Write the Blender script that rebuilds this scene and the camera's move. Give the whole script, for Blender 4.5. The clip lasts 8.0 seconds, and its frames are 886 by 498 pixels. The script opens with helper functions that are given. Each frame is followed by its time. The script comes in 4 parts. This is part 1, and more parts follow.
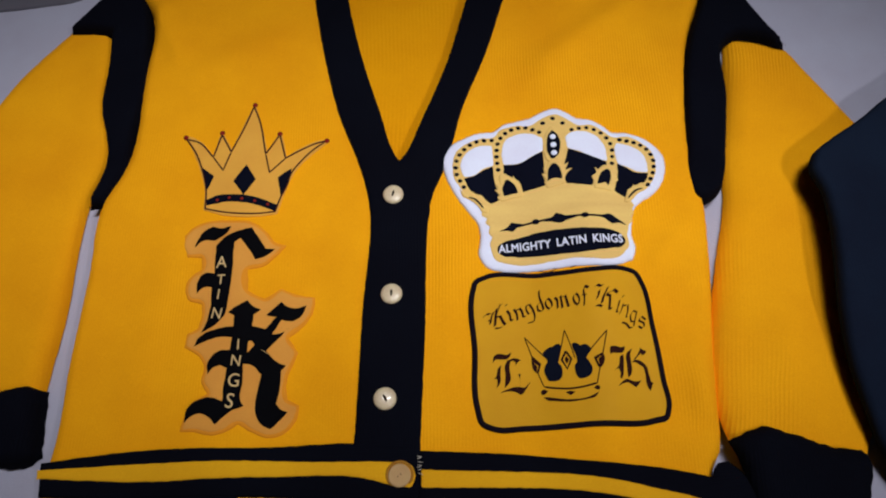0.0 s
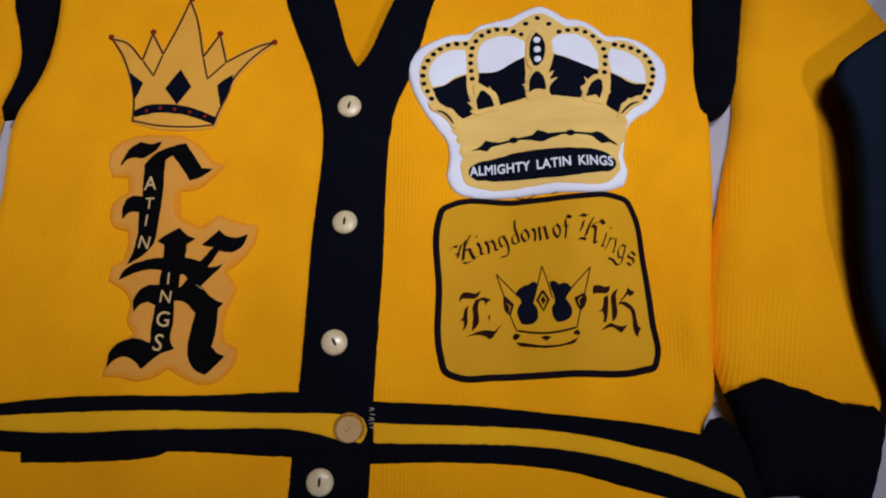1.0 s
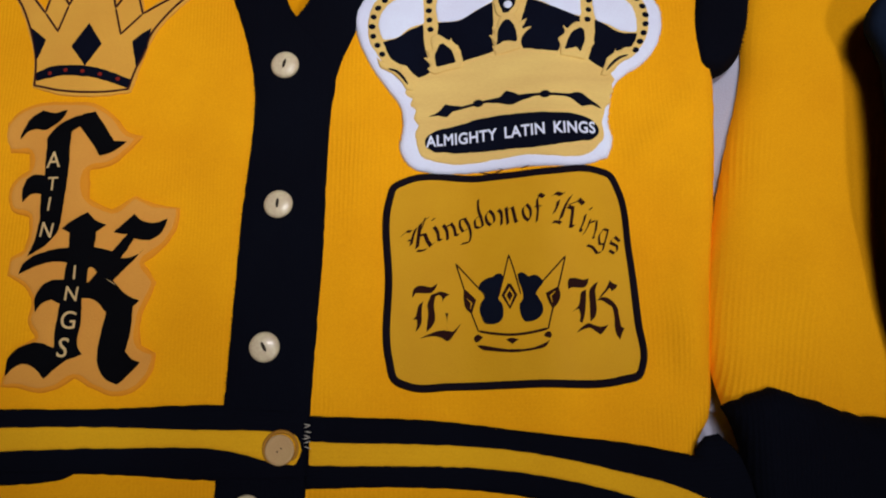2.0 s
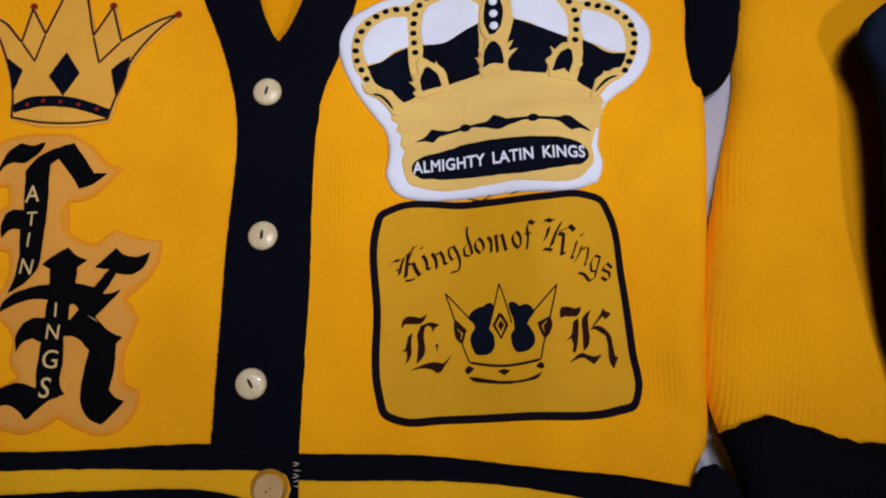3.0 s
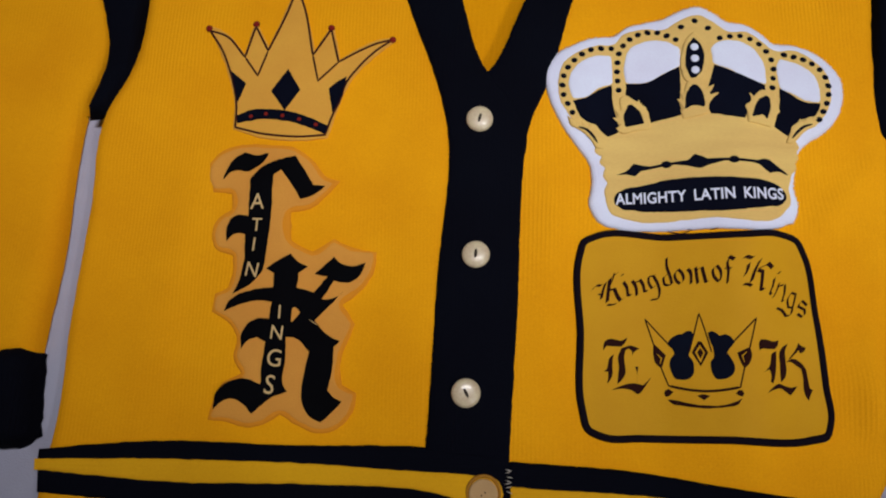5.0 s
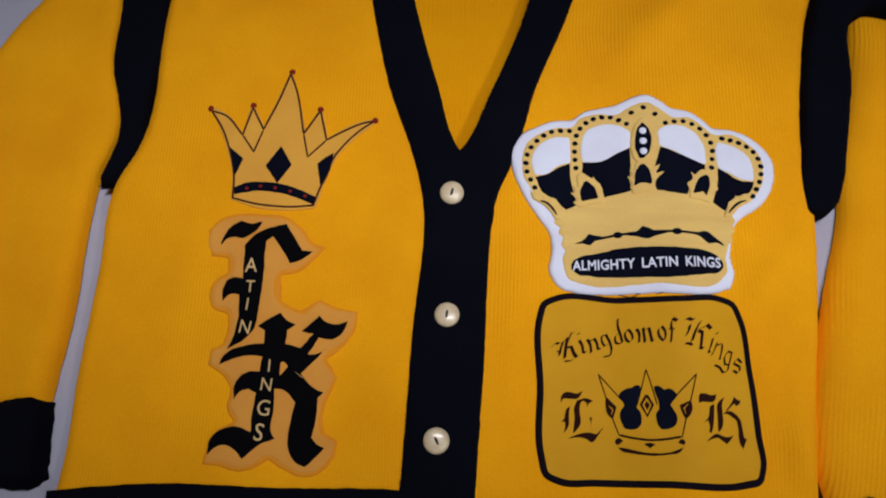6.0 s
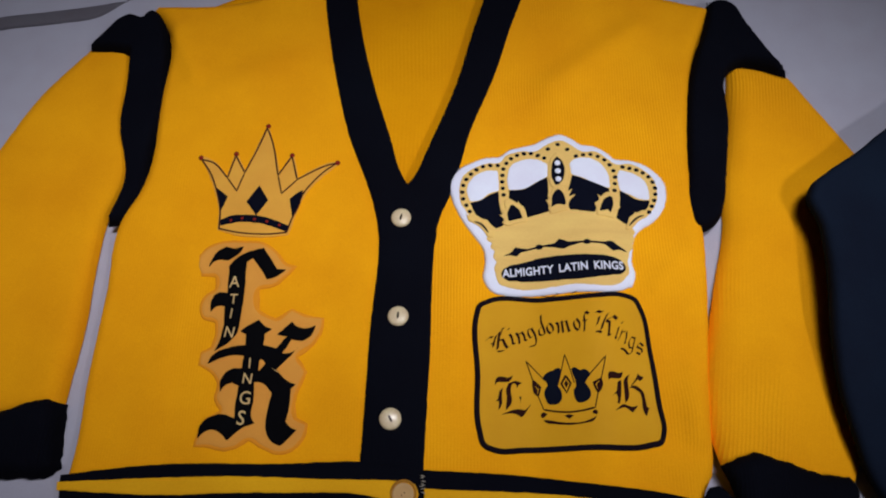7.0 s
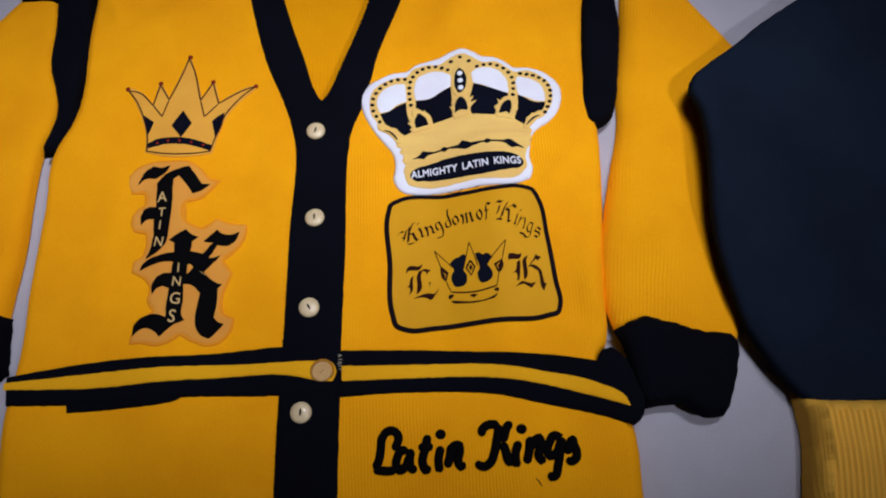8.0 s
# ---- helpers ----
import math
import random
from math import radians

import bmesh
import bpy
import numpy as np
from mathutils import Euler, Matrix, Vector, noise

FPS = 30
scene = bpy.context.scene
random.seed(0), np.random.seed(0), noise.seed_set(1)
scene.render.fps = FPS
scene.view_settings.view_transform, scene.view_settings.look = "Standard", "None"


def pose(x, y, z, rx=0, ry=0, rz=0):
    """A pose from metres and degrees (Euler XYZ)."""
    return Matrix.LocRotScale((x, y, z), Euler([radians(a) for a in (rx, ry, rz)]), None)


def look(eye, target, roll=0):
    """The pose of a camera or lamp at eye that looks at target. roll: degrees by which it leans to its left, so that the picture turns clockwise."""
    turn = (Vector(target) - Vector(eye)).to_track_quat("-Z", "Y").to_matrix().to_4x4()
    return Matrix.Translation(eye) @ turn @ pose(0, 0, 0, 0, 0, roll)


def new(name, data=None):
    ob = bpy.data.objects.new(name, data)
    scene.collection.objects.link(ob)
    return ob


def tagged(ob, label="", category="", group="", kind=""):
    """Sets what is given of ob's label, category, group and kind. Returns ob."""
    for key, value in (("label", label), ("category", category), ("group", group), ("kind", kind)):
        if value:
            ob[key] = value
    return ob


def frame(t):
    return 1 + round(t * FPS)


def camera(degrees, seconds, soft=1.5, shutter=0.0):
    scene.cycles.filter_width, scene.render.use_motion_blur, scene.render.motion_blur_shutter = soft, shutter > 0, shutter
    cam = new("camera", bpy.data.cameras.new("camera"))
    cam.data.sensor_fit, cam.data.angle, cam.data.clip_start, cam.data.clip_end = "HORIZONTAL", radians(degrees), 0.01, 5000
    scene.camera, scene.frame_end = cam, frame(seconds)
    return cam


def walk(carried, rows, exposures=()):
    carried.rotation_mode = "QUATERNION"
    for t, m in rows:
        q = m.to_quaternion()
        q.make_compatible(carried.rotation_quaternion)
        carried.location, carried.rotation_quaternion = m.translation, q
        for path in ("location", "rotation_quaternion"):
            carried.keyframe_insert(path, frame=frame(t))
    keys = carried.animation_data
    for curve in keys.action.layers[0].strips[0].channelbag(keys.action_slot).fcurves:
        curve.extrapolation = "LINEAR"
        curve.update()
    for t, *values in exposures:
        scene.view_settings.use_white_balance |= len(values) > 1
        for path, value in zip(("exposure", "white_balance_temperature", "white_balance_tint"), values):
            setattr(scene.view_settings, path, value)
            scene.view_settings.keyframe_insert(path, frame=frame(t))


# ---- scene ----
cam = camera(60.4, 8.0, 2.0)
PATH = [
    (0, (0.057, 0.128, 0.628), (0.024, 0.958, -1.192), -3.3),
    (0.5, (0.072, 0.149, 0.598), (0.046, 0.923, -1.246), -2.4),
    (1, (0.087, 0.171, 0.55), (0.045, 0.788, -1.352), -4.2),
    (1.5, (0.099, 0.194, 0.506), (0.051, 0.733, -1.42), -5.4),
    (1.7, (0.117, 0.209, 0.485), (0.046, 0.715, -1.449), -8.3),
    (2.8, (0.137, 0.243, 0.468), (0.037, 0.687, -1.48), -14.3),
    (3, (0.135, 0.247, 0.469), (0.05, 0.709, -1.475), -12.1),
    (3.3, (0.122, 0.246, 0.472), (0.037, 0.732, -1.47), -11.9),
    (3.5, (0.097, 0.253, 0.48), (0.01, 0.699, -1.467), -12.5),
    (4, (0.037, 0.234, 0.482), (-0.046, 0.703, -1.46), -9.8),
    (4.5, (0.005, 0.232, 0.482), (-0.077, 0.701, -1.461), -8.6),
    (4.7, (0.001, 0.24, 0.493), (-0.095, 0.706, -1.449), -10.0),
    (5.8, (0.005, 0.254, 0.546), (-0.059, 0.824, -1.37), -4.3),
    (6, (0.015, 0.247, 0.57), (-0.053, 0.838, -1.339), -4.4),
    (6.5, (0.035, 0.2, 0.631), (-0.036, 0.929, -1.23), -4.0),
    (7, (0.059, 0.151, 0.662), (0.007, 0.947, -1.172), -3.7),
    (7.5, (0.111, 0.091, 0.677), (0.068, 0.877, -1.162), -5.3),
    (8, (0.134, 0.043, 0.675), (0.106, 0.825, -1.165), -5.6),
]
walk(cam, [(t, look(eye, target, roll)) for t, eye, target, roll in PATH],
     exposures=[(0, -0.50), (1, -0.67), (1.5, -0.63), (3, -0.61), (4.5, -0.72), (6, -0.68), (7, -0.58), (8, -0.39)])

# ---- light ----
world = bpy.data.worlds.new("world")
scene.world = world
world.use_nodes = True
world.node_tree.nodes["Background"].inputs[0].default_value = (0.75, 0.82, 1.0, 1)
world.node_tree.nodes["Background"].inputs[1].default_value = 0.12


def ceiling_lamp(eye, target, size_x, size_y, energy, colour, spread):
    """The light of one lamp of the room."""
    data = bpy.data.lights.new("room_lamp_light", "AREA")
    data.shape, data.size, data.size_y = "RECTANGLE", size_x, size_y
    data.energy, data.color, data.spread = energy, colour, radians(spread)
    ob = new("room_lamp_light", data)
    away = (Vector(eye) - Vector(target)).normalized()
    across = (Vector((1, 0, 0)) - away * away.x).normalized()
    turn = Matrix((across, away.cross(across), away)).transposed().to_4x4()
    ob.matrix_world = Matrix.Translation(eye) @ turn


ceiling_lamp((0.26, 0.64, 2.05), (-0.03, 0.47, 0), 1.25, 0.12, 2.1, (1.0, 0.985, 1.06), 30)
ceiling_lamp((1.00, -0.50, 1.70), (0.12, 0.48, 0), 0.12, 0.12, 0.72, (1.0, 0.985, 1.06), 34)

# ---- materials ----


def material(name, colour, rough=0.85, sheen=0.0, spec=0.3):
    m = bpy.data.materials.new(name)
    m.use_nodes = True
    b = m.node_tree.nodes["Principled BSDF"]
    b.inputs["Base Color"].default_value = (*colour, 1)
    b.inputs["Roughness"].default_value = rough
    b.inputs["Specular IOR Level"].default_value = spec
    b.inputs["Sheen Weight"].default_value = sheen
    b.inputs["Sheen Roughness"].default_value = 0.5
    return m, m.node_tree, b


def node(tree, kind, **sockets):
    n = tree.nodes.new(kind)
    for key, value in sockets.items():
        n.inputs[key].default_value = value
    return n


def maths(tree, op, a, b=None):
    n = tree.nodes.new("ShaderNodeMath")
    n.operation = op
    for k, v in enumerate((a, b)):
        if v is None:
            continue
        if isinstance(v, (int, float)):
            n.inputs[k].default_value = v
        else:
            tree.links.new(v, n.inputs[k])
    return n.outputs[0]


def fuzz(tree, b, colour, spread, coord, grain, depth, scale_big=14.0, height=None):
    """Two scales of colour variation and a fibrous bump."""
    big = node(tree, "ShaderNodeTexNoise", Scale=scale_big, Detail=4.0)
    small = node(tree, "ShaderNodeTexNoise", Scale=grain, Detail=3.0)
    for n in (big, small):
        tree.links.new(coord, n.inputs["Vector"])
    mixed = maths(tree, "ADD", maths(tree, "MULTIPLY", big.outputs[0], 0.6), maths(tree, "MULTIPLY", small.outputs[0], 0.4))
    ramp = tree.nodes.new("ShaderNodeValToRGB")
    ramp.color_ramp.elements[0].position, ramp.color_ramp.elements[1].position = 0.3, 0.7
    ramp.color_ramp.elements[0].color = (*[c * (1 - spread * k) for c, k in zip(colour, (0.8, 1.35, 1.2))], 1)
    ramp.color_ramp.elements[1].color = (*[min(1, c * (1 + spread * k)) for c, k in zip(colour, (0.8, 1.35, 1.2))], 1)
    tree.links.new(mixed, ramp.inputs[0])
    tree.links.new(ramp.outputs[0], b.inputs["Base Color"])
    h = maths(tree, "MULTIPLY", small.outputs[0], 1.0)
    if height is not None:
        h = maths(tree, "ADD", maths(tree, "MULTIPLY", h, 0.5), height)
    bump = node(tree, "ShaderNodeBump", Strength=0.8, Distance=depth)
    tree.links.new(h, bump.inputs["Height"])
    tree.links.new(bump.outputs[0], b.inputs["Normal"])


def knit(name, colour, pitch=0.0026, along=0, spread=0.12, depth=0.00023, sheen=0.0, slant=0.0):
    """Ribbed knitwear: ribs run along the garment's length, stitches across them."""
    m, tree, b = material(name, colour, 0.95, sheen, 0.05)
    co = tree.nodes.new("ShaderNodeTexCoord").outputs["Object"]
    xyz = tree.nodes.new("ShaderNodeSeparateXYZ")
    tree.links.new(co, xyz.inputs[0])
    wob = node(tree, "ShaderNodeTexNoise", Scale=9.0, Detail=2.0)
    tree.links.new(co, wob.inputs["Vector"])
    across = maths(tree, "ADD", xyz.outputs[along], maths(tree, "MULTIPLY", wob.outputs[0], 0.010))
    across = maths(tree, "ADD", across, maths(tree, "MULTIPLY", xyz.outputs[1 - along], slant))
    rib = maths(tree, "SINE", maths(tree, "MULTIPLY", across, 2 * math.pi / pitch))
    patchy = node(tree, "ShaderNodeTexNoise", Scale=7.0, Detail=2.0)
    tree.links.new(co, patchy.inputs["Vector"])
    strength = maths(tree, "MAXIMUM", maths(tree, "MULTIPLY", maths(tree, "SUBTRACT", patchy.outputs[0], 0.36), 3.6), 0.12)
    rib = maths(tree, "MULTIPLY", rib, strength)
    stitch = maths(tree, "SINE", maths(tree, "MULTIPLY", xyz.outputs[1 - along], 2 * math.pi / 0.0022))
    h = maths(tree, "ADD", maths(tree, "MULTIPLY", rib, 0.6), maths(tree, "MULTIPLY", stitch, 0.05))
    fuzz(tree, b, colour, spread, co, 900.0, depth, 11.0, h)
    return m


def felt(name, colour, spread=0.07, sheen=0.0, depth=0.0004):
    m, tree, b = material(name, colour, 0.95, sheen, 0.06)
    co = tree.nodes.new("ShaderNodeTexCoord").outputs["Object"]
    fuzz(tree, b, colour, spread, co, 1100.0, depth, 30.0)
    return m


YELLOW = knit("yellow_knit", (0.90, 0.380, 0.006), depth=0.00015)
YELLOW_RIBBED = knit("yellow_ribbed_knit", (0.90, 0.380, 0.006), 0.0029, depth=0.00031)
SLEEVE_YELLOW = knit("yellow_sleeve_knit", (0.90, 0.380, 0.006), 0.0036, depth=0.00040, slant=-0.17)
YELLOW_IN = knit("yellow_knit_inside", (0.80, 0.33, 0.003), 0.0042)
NAVY = knit("navy_knit", (0.0028, 0.0033, 0.0068), 0.0028, spread=0.2, depth=0.0002)
NAVY_ACROSS = knit("navy_knit_across", (0.0028, 0.0033, 0.0068), 0.0028, along=1, spread=0.2, depth=0.0002)
NAVY_DEEP = knit("navy_wool", (0.0075, 0.0125, 0.026), 0.0025, spread=0.25, depth=0.00015)
STRIPE = knit("yellow_stripe_knit", (0.84, 0.42, 0.012), 0.003, along=1)
CUFF_YELLOW = knit("yellow_cuff_knit", (0.84, 0.47, 0.07), 0.0026, spread=0.1)
WHITE_FELT = felt("white_felt", (0.77, 0.80, 0.95))
CREAM = felt("cream_felt", (0.82, 0.55, 0.17), 0.11, 0.0, 0.0006)
CREAM_STREAK = CREAM.node_tree.nodes.new("ShaderNodeMapping")
CREAM_STREAK.inputs["Scale"].default_value = (0.35, 2.4, 1.0)
for link in list(CREAM.node_tree.links):
    if link.from_node.type == "TEX_COORD":
        target = link.to_socket
        CREAM.node_tree.links.new(link.from_socket, CREAM_STREAK.inputs[0])
        CREAM.node_tree.links.new(CREAM_STREAK.outputs[0], target)
TAN = felt("tan_felt", (0.78, 0.29, 0.020))
TAN_PALE = felt("pale_tan_felt", (0.74, 0.325, 0.055))
HORN_TAN = felt("gold_felt", (0.76, 0.38, 0.055))
INK = felt("navy_felt", (0.0030, 0.0040, 0.0105), 0.25)
BLACK = felt("black_felt", (0.0022, 0.0023, 0.0032), 0.25)
RED = felt("red_thread", (0.22, 0.018, 0.012))
BROWN = felt("brown_thread", (0.055, 0.014, 0.008), 0.2, 0.05)
MUSTARD = felt("mustard_twill", (0.66, 0.328, 0.010), 0.06)
for key, value in (("Roughness", 0.5), ("Specular IOR Level", 0.06)):
    MUSTARD.node_tree.nodes["Principled BSDF"].inputs[key].default_value = value
PRINT = felt("dark_print", (0.026, 0.008, 0.006), 0.3, 0.0)
PRINT_BLUE = felt("navy_print", (0.004, 0.006, 0.014), 0.2, 0.0)
BORDER = felt("border_thread", (0.0075, 0.0048, 0.0085), 0.3)
LETTER_TAN = felt("tan_thread", (0.72, 0.50, 0.22))
HOLE_THREAD = felt("brown_yarn", (0.42, 0.19, 0.025), 0.25)
PALE_THREAD = felt("pale_yarn", (0.55, 0.50, 0.42), 0.1)
SHEET = felt("grey_white_sheet", (0.43, 0.435, 0.53), 0.05, 0.05, 0.0008)
GAP_SHADE = felt("gap_shade_grey", (0.13, 0.125, 0.15), 0.1)
WALL = felt("painted_wall", (0.62, 0.60, 0.58), 0.03, 0.0)

pearl, pearl_tree, pearl_b = material("cream_button", (0.78, 0.62, 0.32), 0.34, 0.0, 0.5)
pearl_co = pearl_tree.nodes.new("ShaderNodeTexCoord").outputs["Object"]
fuzz(pearl_tree, pearl_b, (0.66, 0.54, 0.34), 0.14, pearl_co, 600.0, 0.00005, 160.0)
pearl_b.inputs["Coat Weight"].default_value = 0.3
BEIGE = felt("beige_plastic", (0.58, 0.37, 0.165), 0.1, 0.0, 0.0001)
SLOT_SHADE, _, _ = material("button_recess_shade", (0.02, 0.012, 0.006), 0.8)

# ---- shapes ----
SHEET_Z = -0.026
SAG = 1.5


SWELL_X = (-0.30, -0.20, -0.14, -0.105, -0.075, -0.035, 0.0, 0.04, 0.085, 0.12, 0.15, 0.18, 0.21, 0.25, 0.29)
SWELL_Z = (-5, -2.5, 2.5, -2.5, -5, -1.5, 0, -2.5, -7, -6.5, 0, 6, 2, -2.5, -5)


def swell(x):
    """Soft lengthwise swells of the knitted fronts."""
    i = 0
    while i < len(SWELL_X) - 2 and x > SWELL_X[i + 1]:
        i += 1
    u = min(1.0, max(0.0, (x - SWELL_X[i]) / (SWELL_X[i + 1] - SWELL_X[i])))
    n = len(SWELL_Z)
    a, b, c, d = SWELL_Z[max(0, i - 1)], SWELL_Z[i], SWELL_Z[i + 1], SWELL_Z[min(n - 1, i + 2)]
    return 0.0005 * (2 * b + (c - a) * u + (2 * a - 5 * b + 4 * c - d) * u**2 + (3 * b - a - 3 * c + d) * u**3)


FOLDS = ((0.245, 0.695, 0.15, 0.62, 0.0035, 0.016), (-0.252, 0.70, -0.225, 0.64, 0.003, 0.010), (0.275, 0.445, 0.235, 0.40, 0.0022, 0.008), (0.262, 0.325, 0.258, 0.265, 0.003, 0.011),
         (0.222, 0.250, 0.256, 0.232, 0.002, 0.009), (-0.20, 0.62, -0.12, 0.66, 0.002, 0.02), (0.05, 0.30, 0.055, 0.42, 0.0012, 0.012), (-0.22, 0.30, -0.20, 0.42, 0.0014, 0.018))


def sag(y):
    """The sheet and all that lies on it falls away below the waist."""
    return SAG * max(0.0, 0.20 - y) ** 2


def surface(x, y):
    """Height of the cardigan's front, which lies nearly flat with soft swells."""
    share = 1.0
    if y > 0.42:
        share = max(0.3, 1 - (y - 0.42) / 0.12 * 0.7)
    if y < 0.25:
        share = max(0.2, 1 - (0.25 - y) / 0.08 * 0.8)
    v = swell(x) * share + 0.0030 * noise.noise((x * 8, y * 6, 0.3)) + 0.0012 * noise.noise((x * 17, y * 12, 4.1))
    pucker = math.exp(-((x - 0.262) / 0.035) ** 2 - ((y - 0.33) / 0.16) ** 2)
    for x0, y0, x1, y1, high, wide in FOLDS:
        run = max(0.0, min(1.0, ((x - x0) * (x1 - x0) + (y - y0) * (y1 - y0)) / ((x1 - x0) ** 2 + (y1 - y0) ** 2)))
        off = math.hypot(x - x0 - run * (x1 - x0), y - y0 - run * (y1 - y0))
        v += 1.5 * high * math.exp(-((off / wide) ** 2))
    v += pucker * 0.0040 * math.sin((x * 0.55 + y) * 62)
    return v - sag(y)


def level(extra):
    return lambda x, y: surface(x, y) + extra


def ground(x, y):
    return SHEET_Z - sag(y)


def drape(extra):
    return lambda x, y: SHEET_Z - sag(y) + extra


def mm(points, centre=(0.0, 0.0)):
    return [(centre[0] + x / 1000, centre[1] + y / 1000) for x, y in points]


def smooth(points, closed=True, step=0.002, corner=48):
    """A curve through the points that keeps sharp corners sharp."""
    n = len(points)
    p = [Vector(q) for q in points]
    tangents = []
    for i in range(n):
        if not closed and i in (0, n - 1):
            tangents.append(None)
            continue
        a, c = p[i] - p[i - 1], p[(i + 1) % n] - p[i]
        if a.length < 1e-6 or c.length < 1e-6 or a.angle(c) > radians(corner):
            tangents.append(None)
        else:
            tangents.append((a.normalized() * c.length + c.normalized() * a.length) / (a.length + c.length))
    out = []
    for i in range(n if closed else n - 1):
        a, b = p[i], p[(i + 1) % n]
        d = (b - a).length
        if d < 1e-6:
            continue
        ta = tangents[i] * d if tangents[i] else (b - a)
        tb = tangents[(i + 1) % n] * d if tangents[(i + 1) % n] else (b - a)
        k = max(1, int(d / step))
        for j in range(k):
            s = j / k
            out.append(a * (2 * s**3 - 3 * s**2 + 1) + ta * (s**3 - 2 * s**2 + s) + b * (3 * s**2 - 2 * s**3) + tb * (s**3 - s**2))
    if not closed:
        out.append(p[-1])
    return [(v.x, v.y) for v in out]


def inset(poly, by):
    """The same outline, moved inwards."""
    pl = np.array(poly)
    area = np.sum(pl[:, 0] * np.roll(pl[:, 1], -1) - np.roll(pl[:, 0], -1) * pl[:, 1])
    t = np.roll(pl, -1, 0) - np.roll(pl, 1, 0)
    t = t / np.hypot(*t.T)[:, None] * (1 if area > 0 else -1)
    return [tuple(p) for p in pl + np.column_stack([-t[:, 1], t[:, 0]]) * by]


def inside(pts, poly):
    x, y = pts[:, :1], pts[:, 1:]
    a, b = poly, np.roll(poly, -1, 0)
    with np.errstate(divide="ignore", invalid="ignore"):
        cross = (a[:, 1] > y) != (b[:, 1] > y)
        at = (b[:, 0] - a[:, 0]) * (y - a[:, 1]) / (b[:, 1] - a[:, 1]) + a[:, 0]
    return (np.sum(cross & (x < at), 1) % 2) == 1


def distance(pts, poly):
    a, b = poly, np.roll(poly, -1, 0)
    ab = b - a
    best = np.full(len(pts), 1e9)
    for k in range(len(a)):
        w = pts - a[k]
        s = np.clip(w @ ab[k] / max(1e-12, ab[k] @ ab[k]), 0, 1)
        best = np.minimum(best, np.hypot(*(w - s[:, None] * ab[k]).T))
    return best


def mesh_object(name, verts, faces, mat, parent=None, label=""):
    me = bpy.data.meshes.new(name)
    me.from_pydata(verts, [], faces)
    me.materials.append(mat)
    me.shade_smooth()
    me.update()
    ob = new(name, me)
    if parent is not None:
        ob.parent = parent
    if label:
        ob["label"] = label
    return ob


def cloth(name, poly, mat, parent=None, label="", base=ground, thick=0.002, edge=0.002, res=0.006, relief=None, wobble=0.0005):
    """A flat-lying piece of cloth of that outline: rounded edges, underside, and relief(x, y) on top."""
    from mathutils.geometry import delaunay_2d_cdt

    pl = np.array(poly)
    area = np.sum(pl[:, 0] * np.roll(pl[:, 1], -1) - np.roll(pl[:, 0], -1) * pl[:, 1])
    if area < 0:
        pl = pl[::-1].copy()
    turn = np.roll(pl, -1, 0) - np.roll(pl, 1, 0)
    side = np.column_stack([-turn[:, 1], turn[:, 0]]) / np.maximum(1e-9, np.hypot(*turn.T))[:, None]
    shift = [wobble * (noise.noise((x * 160, y * 160, 2.0)) + 0.6 * noise.noise((x * 420, y * 420, 6.0))) for x, y in pl]
    pl = pl + side * np.array(shift)[:, None]
    lo, hi = pl.min(0), pl.max(0)
    gx, gy = np.meshgrid(np.arange(lo[0], hi[0], res), np.arange(lo[1], hi[1], res * 0.87))
    gx[1::2] += res / 2
    grid = np.column_stack([gx.ravel(), gy.ravel()])
    grid = grid[inside(grid, pl)]
    if len(grid):
        grid = grid[distance(grid, pl) > max(edge, res * 0.35)]
    rings = []
    tang = np.roll(pl, -1, 0) - np.roll(pl, 1, 0)
    norm = np.column_stack([-tang[:, 1], tang[:, 0]]) / np.maximum(1e-9, np.hypot(*tang.T))[:, None]
    for share in (0.12, 0.45, 1.0):
        ring = pl + norm * edge * share
        ring = ring[inside(ring, pl)]
        if len(ring):
            rings.append(ring[distance(ring, pl) > edge * share * 0.85])
    inner = np.vstack([grid, *rings]) if rings else grid
    pts = np.vstack([pl, inner])
    n = len(pl)
    co, _, faces, _, _, _ = delaunay_2d_cdt([Vector(p) for p in pts], [], [list(range(n))], 1, 1e-7)
    flat = np.array([(v.x, v.y) for v in co])
    d = np.minimum(distance(flat, pl) / edge, 1.0)
    verts, under = [], []
    for (x, y), u in zip(flat, d):
        z = base(x, y)
        h = thick * math.sqrt(max(0.0, 1 - (1 - u) ** 2))
        if relief:
            h += relief(x, y) * u
        verts.append((x, y, z + h))
        under.append((x, y, z - 0.0001))
    k = len(verts)
    back = [tuple(i + k for i in reversed(f)) for f in faces]
    return mesh_object(name, verts + under, [tuple(f) for f in faces] + back, mat, parent, label)


